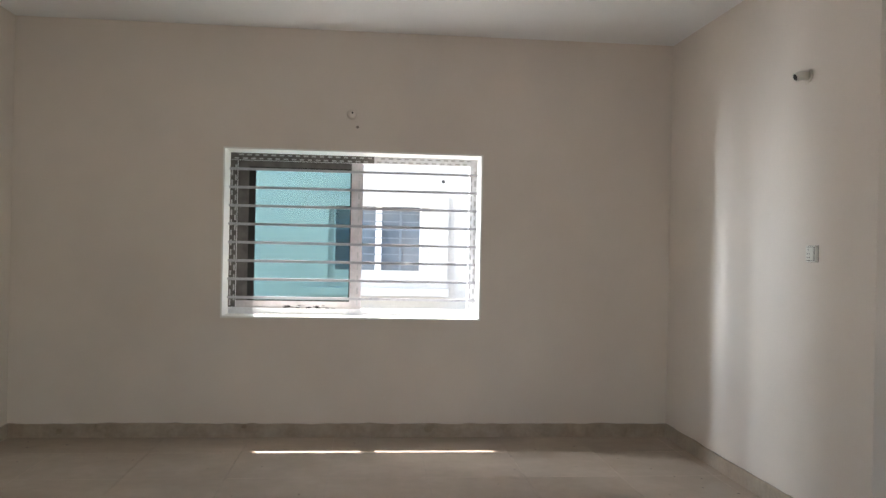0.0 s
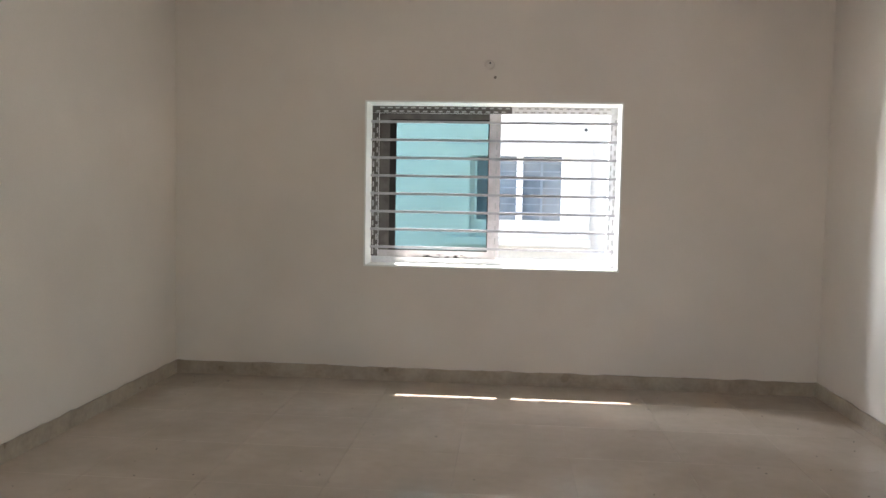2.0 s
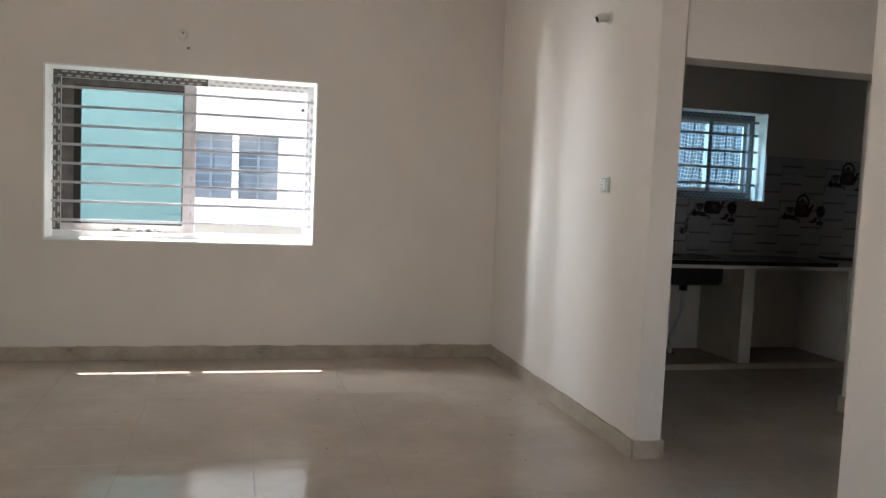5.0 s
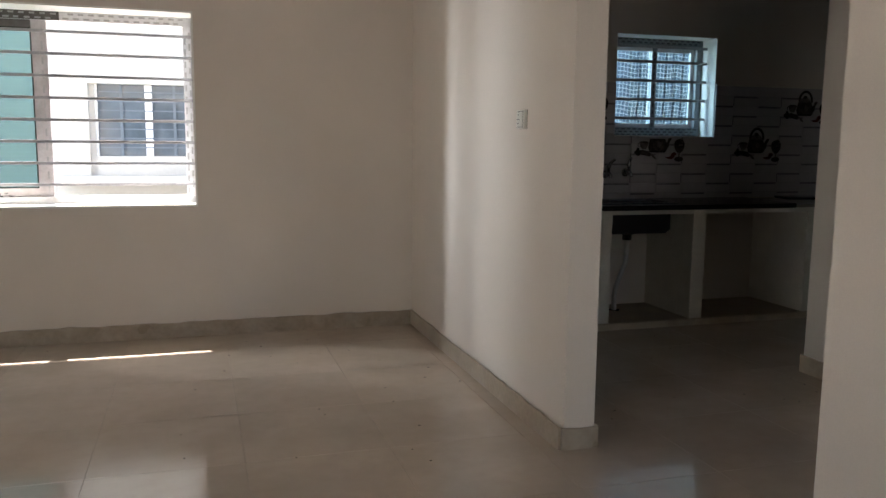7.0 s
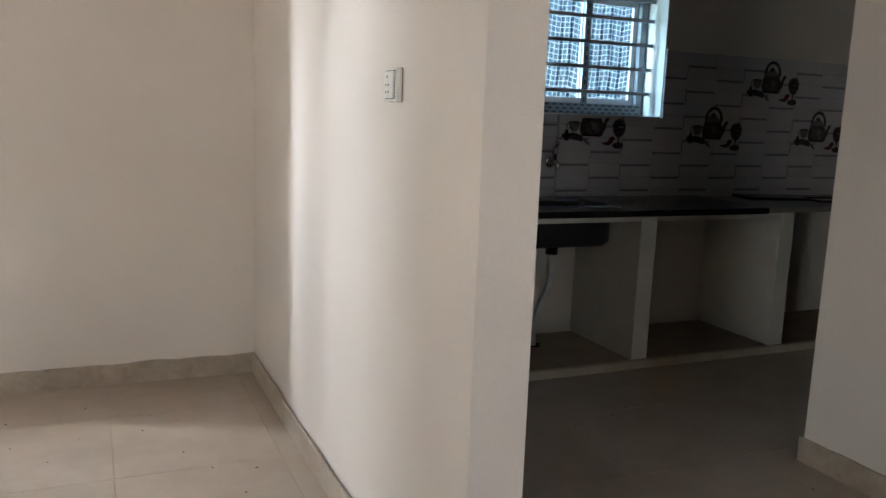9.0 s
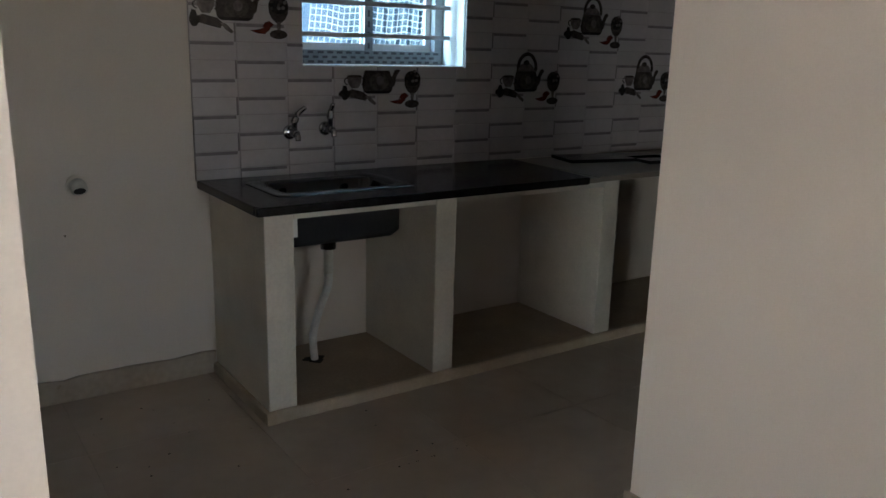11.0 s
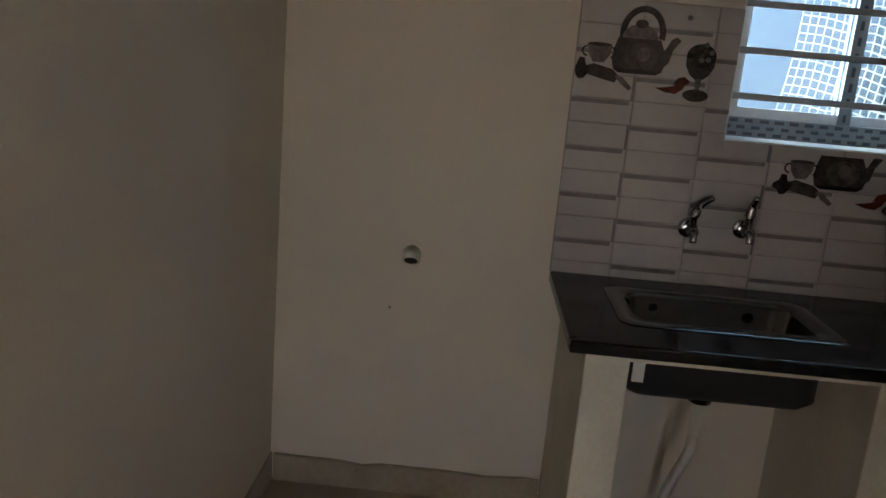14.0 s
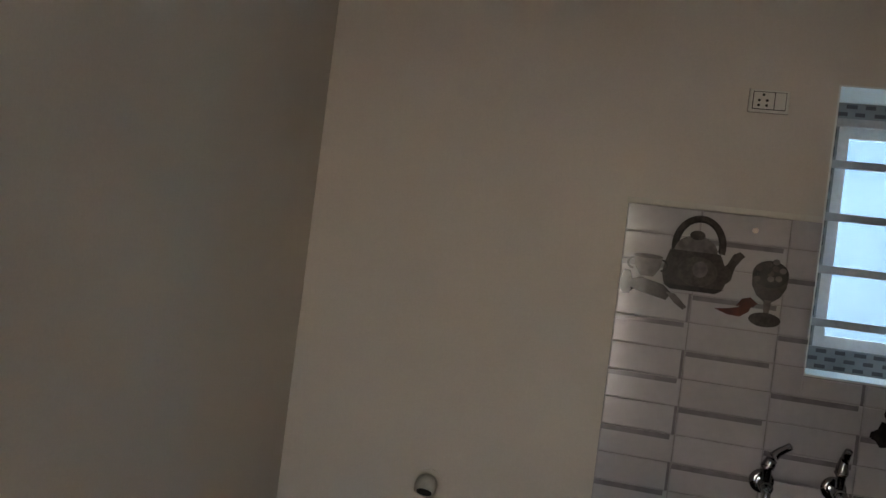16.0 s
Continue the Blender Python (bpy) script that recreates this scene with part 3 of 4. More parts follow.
# ---- fittings on the walls ----
def on_wall(pt, axis):
    """Maps (u along the wall, v up, w out of the wall) to the world, for a wall facing the given way."""
    x, y, z = pt
    if axis == "-y":
        return lambda u, v, w: (x + u, y - w, z + v)
    if axis == "-x":
        return lambda u, v, w: (x - w, y - u, z + v)
    return lambda u, v, w: (x + w, y + u, z + v)


def plate(f, u0, u1, v0, v1, w0, w1, r=0.002):
    a, b = Vector(f(u0, v0, w0)), Vector(f(u1, v1, w1))
    lo, hi = [min(p, q) for p, q in zip(a, b)], [max(p, q) for p, q in zip(a, b)]
    return soft_box(lo[0], hi[0], lo[1], hi[1], lo[2], hi[2], r=r)


def round_fit(f, u, v, w0, w1, r, seg=14):
    return tube([f(u, v, w0), f(u, v, w1)], r, seg)


def switch_board():
    at = (XW, 2.93, 1.528)
    f = on_wall(at, "+x")
    t = thing("switch_board", "ivory switch board with two dimmers and sockets", "switch board", at)
    add("plate", plate(f, -0.10, 0.10, -0.118, 0.118, 0, 0.014, 0.004), SWITCH, t)
    # Dark rim draws in the shade line around the plate.
    add("shadow_gap", plate(f, -0.103, 0.103, -0.121, 0.121, 0, 0.004, 0.001), DARK, t)
    for u in (-0.0275, 0.0275):
        add("seam", plate(f, u - 0.002, u + 0.002, -0.092, 0.092, 0.0135, 0.0155, 0.0005), DARK, t)
    for r, v in enumerate((0.066, 0.0, -0.066)):
        for c, u in enumerate((-0.055, 0.0, 0.055)):
            mt, nm, lab = SWITCH, "rocker", ""
            if (r, c) == (2, 1):
                mt, nm, lab = MAROON, "indicator", "maroon indicator window"
            add(nm, plate(f, u - 0.025, u + 0.025, v - 0.026, v + 0.026, 0.014, 0.019 + 0.002 * ((r + c) % 2), 0.002), mt, t, lab)
            if (r, c) in ((0, 0), (0, 2)):
                add("dimmer_knob", tube([f(u, v, 0.02), f(u, v, 0.036), f(u, v, 0.04)], [0.021, 0.019, 0.014], 18), SWITCH, t, "round dimmer knob", True)
            if (r, c) == (2, 2):
                for du, dv in ((0, 0.012), (-0.01, -0.004), (0.01, -0.004), (-0.01, -0.014), (0.01, -0.014)):
                    add("socket_hole", round_fit(f, u + du, v + dv, 0.0195, 0.0223, 0.003, 8), DARK, t)
        add("seam", plate(f, -0.083, 0.083, v - 0.0335, v - 0.0285, 0.0135, 0.0155, 0.0005), DARK, t)


def socket(at, axis, w, h, label, deep=0.0, name="wall_socket"):
    g = on_wall(at, axis)
    f = lambda u, v, q: g(u, v, q + deep)
    t = thing(name, label, "socket", at)
    add("plate", plate(f, -w / 2, w / 2, -h / 2, h / 2, -deep, 0.012, 0.003), SWITCH, t)
    # Grey rim colours in the shade line at the plate's edge.
    add("shadow_gap", plate(g, -w / 2 - 0.0012, w / 2 + 0.0012, -h / 2 - 0.0012, h / 2 + 0.0012, 0, 0.002, 0.0005), STONE, t)
    add("seam", plate(f, -w / 2 + 0.008, w / 2 - 0.008, -h / 2 + 0.006, h / 2 - 0.006, 0.0115, 0.0125, 0.0004), DARK, t)
    add("socket_face", plate(f, -w / 2 + 0.010, w * 0.12, -h / 2 + 0.008, h / 2 - 0.008, 0.012, 0.015, 0.001), SWITCH, t)
    add("rocker", plate(f, w * 0.14, w / 2 - 0.010, -h / 2 + 0.008, h / 2 - 0.008, 0.012, 0.017, 0.001), SWITCH, t)
    c = -w * 0.16
    for du, dv in ((0, 0.25), (-0.10, 0.0), (0.10, 0.0), (-0.10, -0.22), (0.10, -0.22)):
        add("socket_hole", round_fit(f, c + du * w, dv * h, 0.0145, 0.0155, 0.0045 * w / 0.12, 8), DARK, t)


switch_board()
socket((2.298, 3.640, 1.398), "-x", 0.090, 0.085, "ivory plastic socket and switch on the cream wall", 0.006)
socket((3.717, YK, 2.050), "-y", 0.100, 0.060, "ivory plastic socket and switch high on the wall")


def conduit_stub(at, axis, r, out, droop, label):
    f = on_wall(at, axis)
    t = thing("conduit_stub", label, "conduit", at, "conduit stubs")
    pts = [f(0, 0, -0.004), f(0, 0.0, out * 0.6), f(0, -droop, out)]
    add("sleeve", tube(pts, r, 14), CONDUIT, t, "", True)
    d = (Vector(pts[2]) - Vector(pts[1])).normalized()
    add("bore", tube([Vector(pts[2]) - d * 0.002, Vector(pts[2]) + d * 0.0015], r * 0.72, 14), DARK, t, "dark open end")
    add("collar", tube([f(0, 0, 0), f(0, 0, 0.006)], r * 1.45, 14), PAINT, t)


conduit_stub((XE, 3.705, 2.330), "-x", 0.024, 0.075, 0.012, "ivory conduit end sticking out of the hall wall")
conduit_stub((XW, 3.713, 2.415), "+x", 0.024, 0.06, 0.012, "ivory conduit end sticking out of the hall wall")
conduit_stub((2.930, YK, 0.882), "-y", 0.031, 0.034, 0.016, "ivory pipe end sticking out of the kitchen wall")


def wall_boss():
    at = (-0.121, YN, 2.352)
    f = on_wall(at, "-y")
    t = thing("light_point", "painted round light point cover above the window", "light point", at)
    add("cover", tube([f(0, 0, 0), f(0, 0, 0.012), f(0, 0, 0.016)], [0.036, 0.034, 0.020], 18), PAINT, t, "", True)
    add("hole", tube([f(0.004, 0.010, 0.0155), f(0.004, 0.010, 0.0175)], 0.007, 10), DARK, t)
    bm = tube([f(0.042, -0.091, 0), f(0.042, -0.091, 0.002)], 0.011, 9)
    tagged(link("nail_hole", bm, STONE), "small chipped nail hole in the painted wall", "hole", kind="structure")


wall_boss()
tagged(link("nail_hole", tube([(2.868, YK, 0.687), (2.868, YK - 0.002, 0.687)], 0.005, 8), STONE), "tiny dark nail hole in the kitchen wall", "hole", kind="structure")


def ceiling_point(x, y, wires, label):
    t = thing("ceiling_light_point", label, "ceiling wiring", (x, y, CEIL_Z), "ceiling light points")
    add("box_rim", tube([(x, y, CEIL_Z + 0.002), (x, y, CEIL_Z - 0.006)], 0.066, 20), DARK, t, "dark open junction box")
    for w in wires:
        add("wire", tube(curve_pts([(x + a, y + b, CEIL_Z - c) for a, b, c in w], 8), 0.0035, 6), WIRE, t, "", True)


ceiling_point(-0.99, 3.71, [[(0, 0, 0), (0.01, 0, 0.08), (-0.03, 0.01, 0.17), (-0.12, 0.02, 0.20), (-0.16, 0.02, 0.225)], [(0.01, 0.01, 0), (0.03, 0.01, 0.07), (0.015, 0.0, 0.17), (-0.03, 0, 0.25), (-0.03, 0, 0.28)]], "open ceiling junction box with two loose wires")
coil = [(0.02 * math.cos(a) - 0.01, 0.01 * math.sin(2.2 * a), 0.14 + 0.035 * math.sin(a) + 0.002 * a) for a in [0.5 * k for k in range(26)]]
ceiling_point(0.91, 3.82, [[(0.01, 0, 0), (0, 0, 0.05), (-0.012, 0, 0.10)] + coil + [(0.03, 0, 0.19), (0.045, 0, 0.205), (0.03, 0, 0.235), (0.01, 0, 0.22), (0.02, 0, 0.19)]], "open ceiling junction box with coiled wire")


# ---- outside ----
def house():
    y = 13.0
    h = thing("neighbour_house", "cream rendered house with barred blue-grey windows", "house", (0, y, -0.25))
    wx0, wx1, wz0, wz1 = -0.53, 0.92, 1.02, 2.07
    add("wall", boxes((-9, wx0, y, y + 0.25, -0.25, 6.2), (wx1, 9, y, y + 0.25, -0.25, 6.2), (wx0, wx1, y, y + 0.25, -0.25, wz0), (wx0, wx1, y, y + 0.25, wz1, 6.2)), FACADE, h)
    for c in ((-9, 9, y + 6, y + 6.25, -0.25, 6.2), (-9, -8.75, y + 0.25, y + 6, -0.25, 6.2), (8.75, 9, y + 0.25, y + 6, -0.25, 6.2)):
        add("side_wall", boxes(c), FACADE, h)
    add("roof", boxes((-9.2, 9.2, y - 0.3, y + 6.5, 6.2, 6.4)), FACADE, h)
    add("parapet", boxes((-9.2, 9.2, y - 0.3, y - 0.15, 6.4, 7.2)), FACADE, h)
    add("ledge", boxes((-1.0, 1.35, y - 0.35, y, 0.62, 0.74)), FACADE, h, "shallow cream ledge under the window")
    add("surround", boxes((-1.0, wx0 - 0.08, y - 0.08, y, 0.74, 2.25), (wx1 + 0.12, 1.35, y - 0.08, y, 0.74, 2.25), (wx0 - 0.08, wx1 + 0.12, y - 0.08, y, 2.07, 2.25)), FACADE, h)
    add("pipe_hole", tube([(1.26, y - 0.004, 2.51), (1.26, y + 0.002, 2.51)], 0.03, 12), DARK, h, "small black pipe hole")
    win = add("window", boxes((wx0, wx1, y + 0.13, y + 0.15, wz0, wz1)), FACADE_GLASS, h, "blue-grey glass")
    for x in (wx0 + 0.0, 0.155, wx1 - 0.03):
        part("mullion", boxes((x, x + (0.10 if 0 < x < 0.5 else 0.03), 0.05, 0.12, wz0 + 0.25, wz1 + 0.25)), REVEAL, win)
    for k in range(7):
        z = wz0 + 0.25 + 0.12 + 0.135 * k
        part("window_bar", boxes((wx0 + 0.03, wx1 - 0.03, 0.04, 0.05, z, z + 0.018)), FAR_BAR, win)
    for x in (-0.2, 0.55):
        part("sash_stile", boxes((x, x + 0.04, 0.10, 0.125, wz0 + 0.25, wz1 + 0.25)), FAR_BAR, win)


house()
# Upper part is unseen; its height is added to keep sun off the kitchen.
side = boxes((3.3, 9.0, 8.2, 8.45, -0.25, 9.0))
tagged(link("boundary_building", side, NEIGH), "grey-blue rendered wall of a neighbouring building", "building")
ribs = thing("wall_cladding", "blue-grey ribbed sheets on the neighbouring wall", "cladding", (6, 8.2, -0.25))
for k in range(24):
    x = 5.45 + 0.11 * k
    add("rib", boxes((x, x + 0.055, 8.14, 8.199, -0.25, 5.0)), CLAD, ribs)

net = bmesh.new()


def strand(pts, r=0.0025):
    v = []
    for p in pts:
        p = Vector(p)
        v.append([net.verts.new(p + Vector(o)) for o in ((-r, 0, -r), (r, 0, -r), (r, 0, r), (-r, 0, r))])
    for a, b in zip(v, v[1:]):
        for k in range(4):
            net.faces.new((a[k], a[(k + 1) % 4], b[(k + 1) % 4], b[k]))


def net_pt(x, z):
    return (x + 0.02 * math.sin(5 * z) + 0.10 * (z - 1.2), 6.75 + 0.05 * math.sin(3 * x + z), z + 0.025 * math.sin(6 * x) + 0.012 * math.sin(23 * x))


for i in range(76):
    x = 4.40 + 0.0343 * i
    strand([net_pt(x, 0.6 + 0.15 * k) for k in range(15)])
for j in range(56):
    z = 0.6 + 0.0375 * j
    strand([net_pt(4.40 + 0.1 * k, z) for k in range(27)])
hung = thing("safety_net", "white knotted nylon safety net outside the window", "net", (5.6, YO, 2.7))
mesh_part = add("net", net, NET, hung)
mesh_part["kind"] = "stuff"
add("top_rope", tube([net_pt(4.40 + 0.1 * k, 2.68) for k in range(27)], 0.008, 8), NET, hung, "white rope")
for x in (4.6, 5.8, 7.0):
    add("bracket", tube([(x, YO, 2.68), (x, 6.76, 2.68)], 0.010, 8), BAR, hung, "steel bracket")

# ---- wall tiles of the kitchen: relief courses, printed shade bands and kettles ----
TX0, TZ0, TZ1 = 3.390, 0.868, 1.745
backing = bmesh.new()
for c in ((TX0, KW[0], TZ0, TZ1), (KW[1], XKE, TZ0, TZ1), (KW[0], KW[1], TZ0, KW[2])):
    box(backing, c[0], c[1], YK - 0.006, YK - 0.0005, c[2], c[3])
tile_wall = tagged(link("tile_cladding", backing, TILE_GROUT), "glossy pale grey relief wall tiles with printed kettles", "wall tiles", kind="structure")
tagged(link("tile_top_edge", boxes((TX0 - 0.004, KW[0] - 0.004, YK - 0.014, YK - 0.0005, TZ1 + 0.001, TZ1 + 0.016), (KW[1] + 0.004, XKE, YK - 0.014, YK - 0.0005, TZ1 + 0.001, TZ1 + 0.012)), PLASTER), "rough cement edge above the tiles", "trim", kind="structure")
COURSE = 0.0757
cols = [3.390, 3.585] + [3.81 + 0.225 * k for k in range(13)]
meshes = {}


def relief(x0, x1, z0, z1, front):
    key = (round(x1 - x0, 4), round(z1 - z0, 4), front)
    if key not in meshes:
        bm = bmesh.new()
        w, h, b = key[0] / 2, key[1] / 2, 0.003
        ring = [[bm.verts.new(p) for p in ((-a, d, -c), (a, d, -c), (a, d, c), (-a, d, c))] for a, c, d in ((w, h, 0), (w, h, -front + 0.0015), (w - b, h - b, -front))]
        for r, s in zip(ring, ring[1:]):
            for k in range(4):
                bm.faces.new((r[k], r[(k + 1) % 4], s[(k + 1) % 4], s[k]))
        bm.faces.new(ring[-1])
        bmesh.ops.recalc_face_normals(bm, faces=bm.faces[:])
        me = bpy.data.meshes.new("tile")
        bm.to_mesh(me)
        bm.free()
        me.materials.append(TILE)
        meshes[key] = me
    ob = new("tile", meshes[key])
    ob.location = ((x0 + x1) / 2, YK - 0.006, (z0 + z1) / 2)
    ob.parent = tile_wall


def clipped(x0, x1, z0, z1):
    """The rectangle without the window's opening."""
    wx0, wx1, wz = KW[0] - 0.001, KW[1] + 0.001, KW[2] - 0.001
    if x1 <= wx0 or x0 >= wx1 or z1 <= wz:
        return [(x0, x1, z0, z1)]
    out = []
    if x0 < wx0 - 0.01:
        out.append((x0, wx0, z0, z1))
    if x1 > wx1 + 0.01:
        out.append((wx1, x1, z0, z1))
    if z0 < wz - 0.01:
        out.append((max(x0, wx0), min(x1, wx1), z0, wz))
    return out


# Grey strips put the relief bricks' shade into the tile colour.
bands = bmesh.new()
for ci, (a, b) in enumerate(zip(cols, cols[1:] + [XKE])):
    for r in range(12):
        zt = TZ1 - COURSE * r
        zb = max(zt - COURSE, TZ0)
        if zt - zb < 0.01:
            continue
        for c in clipped(a + 0.001, b - 0.001, zb + 0.0008, zt - 0.0008):
            relief(*c, 0.006 if (ci + r // 2) % 2 else 0.0075)
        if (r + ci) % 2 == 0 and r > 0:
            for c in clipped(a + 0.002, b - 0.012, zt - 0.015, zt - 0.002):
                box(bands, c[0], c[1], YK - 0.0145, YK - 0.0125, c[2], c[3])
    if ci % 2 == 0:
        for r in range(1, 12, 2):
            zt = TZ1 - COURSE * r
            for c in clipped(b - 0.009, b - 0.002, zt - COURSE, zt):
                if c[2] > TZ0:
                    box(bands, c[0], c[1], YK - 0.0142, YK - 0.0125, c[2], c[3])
part("printed_band", bands, TILE_SHADE_BAND, tile_wall, "grey bands printed as shade along the relief bricks")


def flat_shape(pts, y, thick=0.0015):
    bm = bmesh.new()
    a = [bm.verts.new((u, y, v)) for u, v in pts]
    b = [bm.verts.new((u, y + thick, v)) for u, v in pts]
    bm.faces.new(a)
    n = len(a)
    for k in range(n):
        bm.faces.new((a[k], a[(k + 1) % n], b[(k + 1) % n], b[k]))
    return bm


def ellipse(cx, cz, rx, rz, n=20, a0=0, a1=360):
    return [(cx + rx * math.cos(radians(a0 + (a1 - a0) * k / n)), cz + rz * math.sin(radians(a0 + (a1 - a0) * k / n))) for k in range(n if a1 - a0 == 360 else n + 1)]


def arc_band(cx, cz, rx, rz, w, a0, a1, n=18):
    return ellipse(cx, cz, rx, rz, n, a0, a1) + ellipse(cx, cz, rx - w, rz - w, n, a0, a1)[::-1]


def motif(ox, oz, cut_z=9, cut_x=(-9, 99)):
    """The printed kettle, cup, goblet and spices of one decor tile."""
    y = YK - 0.0168
    shapes = [
        ("printed_handle", KETTLE, arc_band(0.228, 0.212, 0.070, 0.082, 0.017, -12, 192)),
        ("printed_handle", KETTLE_DARK, arc_band(0.228, 0.212, 0.056, 0.068, 0.005, -10, 190)),
        ("printed_lid", KETTLE_LIGHT, ellipse(0.222, 0.195, 0.056, 0.044, 18, 0, 180)),
        ("printed_lid", KETTLE, ellipse(0.222, 0.240, 0.020, 0.013, 12)),
        ("printed_spout", KETTLE, [(0.290, 0.105), (0.318, 0.130), (0.326, 0.168), (0.342, 0.192), (0.348, 0.198), (0.334, 0.209), (0.318, 0.200), (0.305, 0.172), (0.290, 0.160)]),
        ("printed_spout", KETTLE_DARK, ellipse(0.341, 0.203, 0.008, 0.005, 10)),
        ("printed_kettle", KETTLE, [(0.156, 0.196), (0.286, 0.196), (0.300, 0.165), (0.309, 0.132), (0.302, 0.106), (0.282, 0.092), (0.166, 0.092), (0.148, 0.106), (0.142, 0.132), (0.147, 0.165)]),
        ("printed_shine", KETTLE_MID, ellipse(0.232, 0.143, 0.052, 0.040, 20)),
        ("printed_shine", KETTLE_LIGHT, ellipse(0.238, 0.150, 0.020, 0.022, 16)),
        ("printed_rim", KETTLE_DARK, [(0.152, 0.190), (0.290, 0.190), (0.288, 0.197), (0.154, 0.197)]),
        ("printed_rim", KETTLE_DARK, [(0.146, 0.103), (0.304, 0.103), (0.282, 0.090), (0.166, 0.090)]),
        ("printed_cup", KETTLE_DARK, arc_band(0.138, 0.148, 0.018, 0.017, 0.005, -90, 90, 8)),
        ("printed_cup", KETTLE_DARK, arc_band(0.066, 0.148, 0.018, 0.017, 0.005, 90, 270, 8)),
        ("printed_cup", KETTLE_LIGHT, [(0.064, 0.170), (0.140, 0.170), (0.136, 0.140), (0.120, 0.116), (0.086, 0.116), (0.070, 0.140)]),
        ("printed_cup", KETTLE, ellipse(0.102, 0.170, 0.038, 0.006, 16)),
        ("printed_spice", KETTLE, [(0.055, 0.100), (0.090, 0.112), (0.150, 0.098), (0.172, 0.078), (0.160, 0.058), (0.120, 0.066), (0.070, 0.078)]),
        ("printed_spice", KETTLE_DARK, [(0.022, 0.098), (0.038, 0.108), (0.044, 0.128), (0.060, 0.126), (0.066, 0.106), (0.082, 0.096), (0.074, 0.080), (0.062, 0.064), (0.046, 0.062), (0.036, 0.076), (0.020, 0.084)]),
        ("printed_spoon", KETTLE_LIGHT, [(0.158, 0.080), (0.182, 0.078), (0.216, 0.046), (0.206, 0.038), (0.180, 0.055)]),
        ("printed_goblet", KETTLE, [(0.370, 0.160), (0.460, 0.160), (0.458, 0.128), (0.444, 0.102), (0.426, 0.088), (0.404, 0.088), (0.386, 0.102), (0.372, 0.128)]),
        ("printed_goblet", KETTLE_LIGHT, [(0.405, 0.092), (0.425, 0.092), (0.421, 0.052), (0.409, 0.052)]),
        ("printed_goblet", KETTLE, ellipse(0.413, 0.040, 0.040, 0.019, 20)),
        ("printed_berry", KETTLE_DARK, ellipse(0.415, 0.160, 0.045, 0.036, 20)),
    ]
    for k in range(13):
        a = 2.4 * k
        rr = 0.011 * math.sqrt(k)
        shapes.append(("printed_berry", (KETTLE, KETTLE_DARK, KETTLE_LIGHT)[k % 3 if k % 6 else 0], ellipse(0.415 + rr * math.cos(a), 0.162 + 0.9 * rr * math.sin(a), 0.009, 0.008, 8)))
    shapes += [
        ("printed_chilli", CHILLI, [(0.285, 0.054), (0.318, 0.042), (0.350, 0.040), (0.372, 0.056), (0.378, 0.072), (0.360, 0.076), (0.342, 0.064), (0.318, 0.058)]),
        ("printed_chilli", CHILLI, [(0.338, 0.066), (0.352, 0.088), (0.372, 0.094), (0.392, 0.080), (0.380, 0.068), (0.360, 0.072)]),
    ]
    for k, (nm, mt, pts) in enumerate(shapes):
        pts = [(min(max(ox + u, cut_x[0]), cut_x[1]), min(oz + v, cut_z)) for u, v in pts]
        if max(p[1] for p in pts) - min(p[1] for p in pts) < 0.012 or min(p[1] for p in pts) >= cut_z:
            continue
        clean = [p for i, p in enumerate(pts) if (Vector(p) - Vector(pts[i - 1])).length > 1e-5]
        if len(clean) > 2:
            part(nm, flat_shape(clean, y - 0.00015 * k), mt, tile_wall)


motif(3.358, 1.436, cut_x=(3.392, 99))
motif(4.035, 1.132, cut_z=KW[2] - 0.012)
for k in range(2):
    motif(4.935 + 0.9 * k, 1.132)
for k in range(1):
    motif(5.385 + 0.9 * k, 1.436)
part("screw", tube([(3.722, YK - 0.013, 1.706), (3.722, YK - 0.018, 1.706)], 0.008, 12), CHROME, tile_wall, "steel screw")

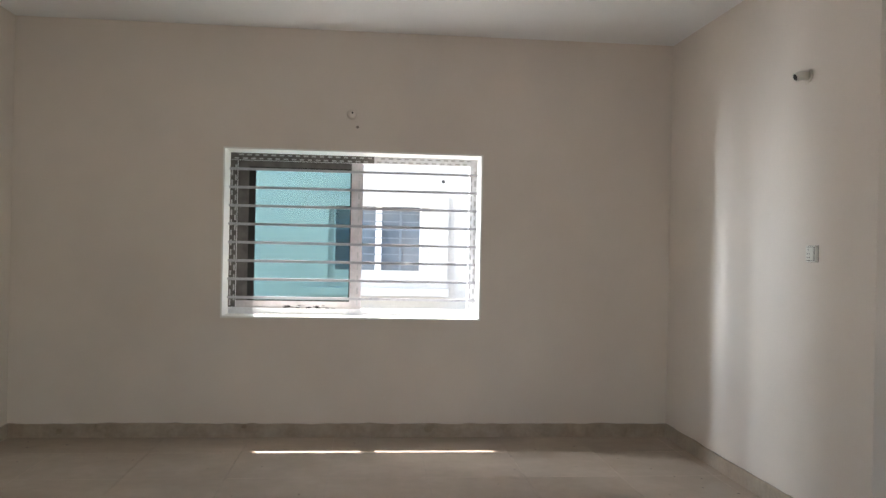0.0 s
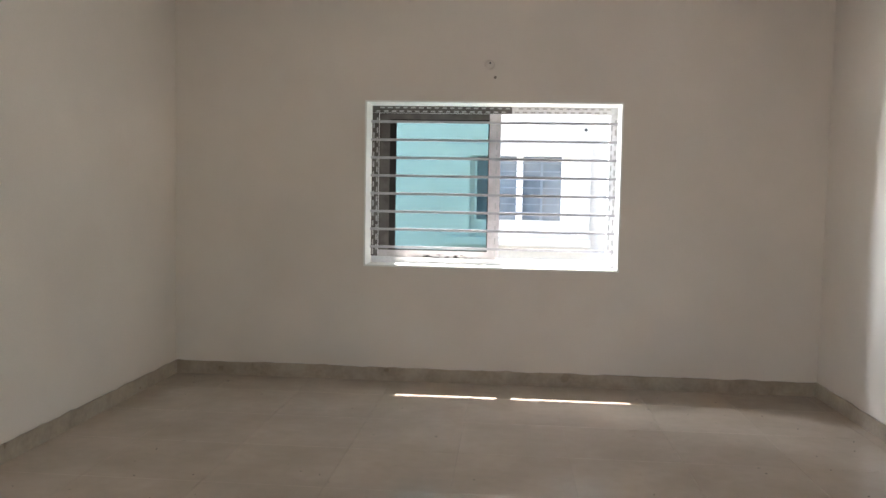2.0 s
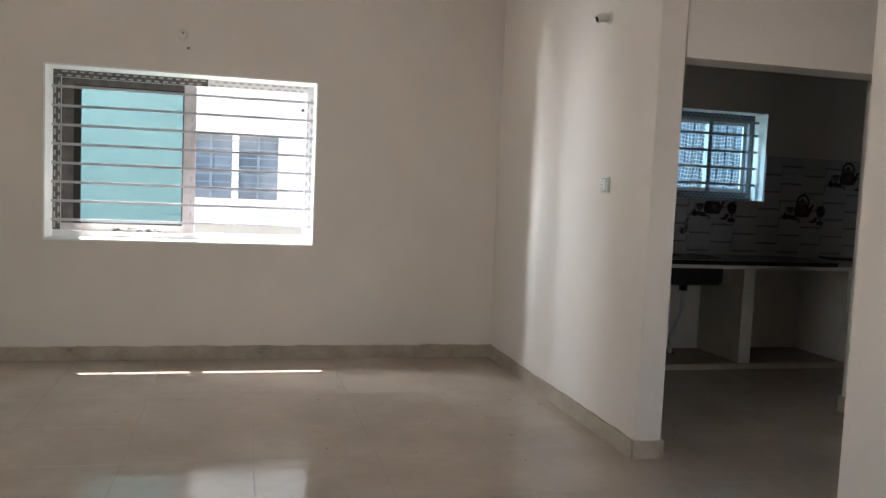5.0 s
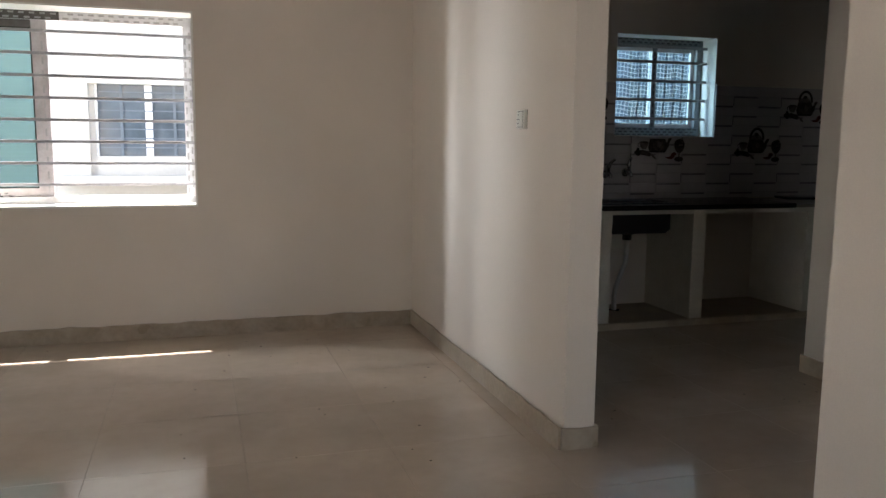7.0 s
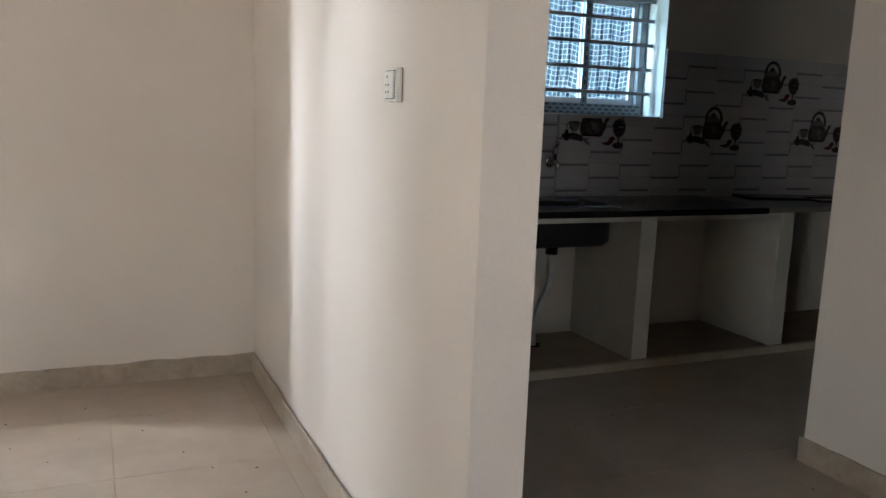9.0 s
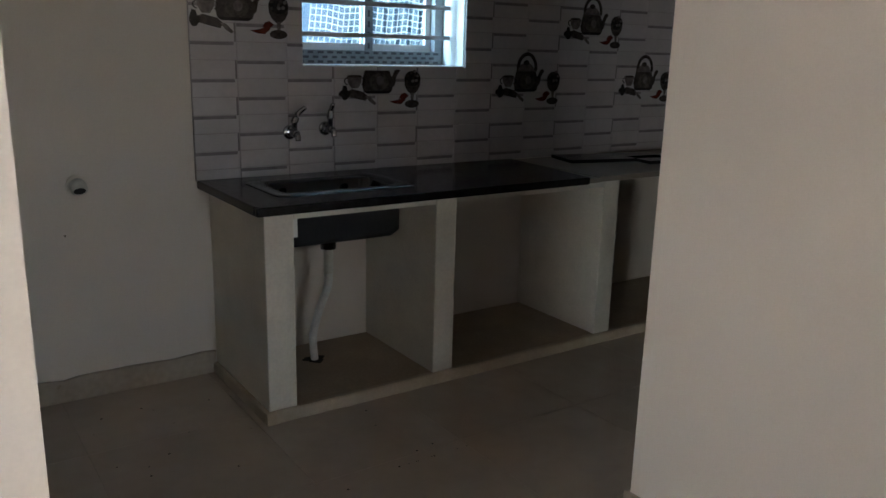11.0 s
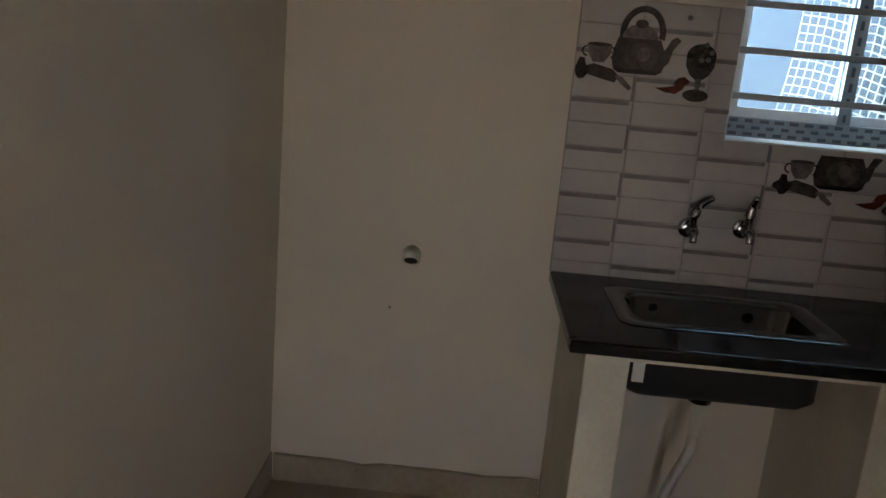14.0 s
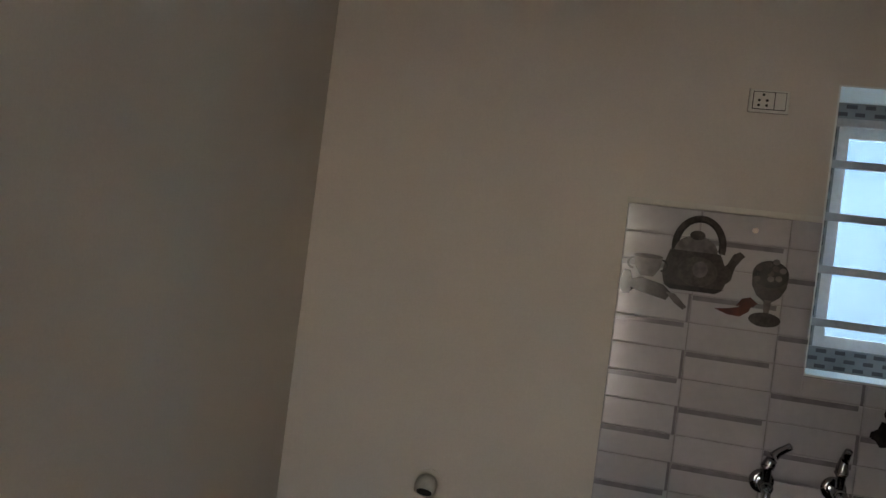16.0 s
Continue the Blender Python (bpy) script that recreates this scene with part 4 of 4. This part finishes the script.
# ---- grit on the floor ----
rnd = random.Random(4)
grit = bmesh.new()
for i in range(170):
    x, y = rnd.uniform(-2.3, 2.2), rnd.uniform(1.0, 5.5)
    if i % 3 == 0:
        x, y = rnd.uniform(2.5, 4.0), rnd.uniform(3.3, 5.6)
        if x > 3.4 and y > 5.0:
            y = 4.5
    r = rnd.uniform(0.002, 0.006)
    v = [grit.verts.new((x + r * math.cos(a) * rnd.uniform(0.6, 1.6), y + r * math.sin(a), 0.0)) for a in (0, 1.3, 2.6, 3.9, 5.2)]
    tip = grit.verts.new((x, y, r * 0.7))
    for k in range(5):
        grit.faces.new((v[k], v[(k + 1) % 5], tip))
tagged(link("floor_grit", grit, SPECK), "scattered crumbs of plaster and grit", "debris", kind="stuff")

# ---- floor tiles ----
floor = setting("floor", boxes((XW - 0.2, XKE + 0.2, YS - 0.2, YO, -0.12, -0.0025)), GROUT, "dusty beige vitrified floor tiles with fine joints")
STEP = 0.60
tile_me = {}


def floor_tile(x0, x1, y0, y1):
    key = (round(x1 - x0, 3), round(y1 - y0, 3))
    if key not in tile_me:
        bm = bmesh.new()
        w, d, b = key[0] / 2 - 0.0008, key[1] / 2 - 0.0008, 0.0007
        ring = [[bm.verts.new(p) for p in ((-a, -c, z), (a, -c, z), (a, c, z), (-a, c, z))] for a, c, z in ((w, d, -0.0024), (w, d, -b), (w - b, d - b, 0))]
        for r, s in zip(ring, ring[1:]):
            for k in range(4):
                bm.faces.new((r[k], r[(k + 1) % 4], s[(k + 1) % 4], s[k]))
        bm.faces.new(ring[-1])
        bmesh.ops.recalc_face_normals(bm, faces=bm.faces[:])
        me = bpy.data.meshes.new("floor_tile")
        bm.to_mesh(me)
        bm.free()
        me.materials.append(FLOOR)
        tile_me[key] = me
    ob = new("floor_tile", tile_me[key])
    ob.location = ((x0 + x1) / 2, (y0 + y1) / 2, 0)
    ob.parent = floor


x = -2.60
while x < XKE:
    y = -2.65
    while y < YK:
        x0, x1, y0, y1 = max(x, XW), min(x + STEP, XKE), max(y, YS), min(y + STEP, YK)
        inside = not (x0 >= XP and y1 <= 0.9) and not (x0 >= XL + 0.1 and y1 <= 3.6)
        if inside and x1 - x0 > 0.02 and y1 - y0 > 0.02:
            floor_tile(x0, x1, y0, y1)
        y += STEP
    x += STEP
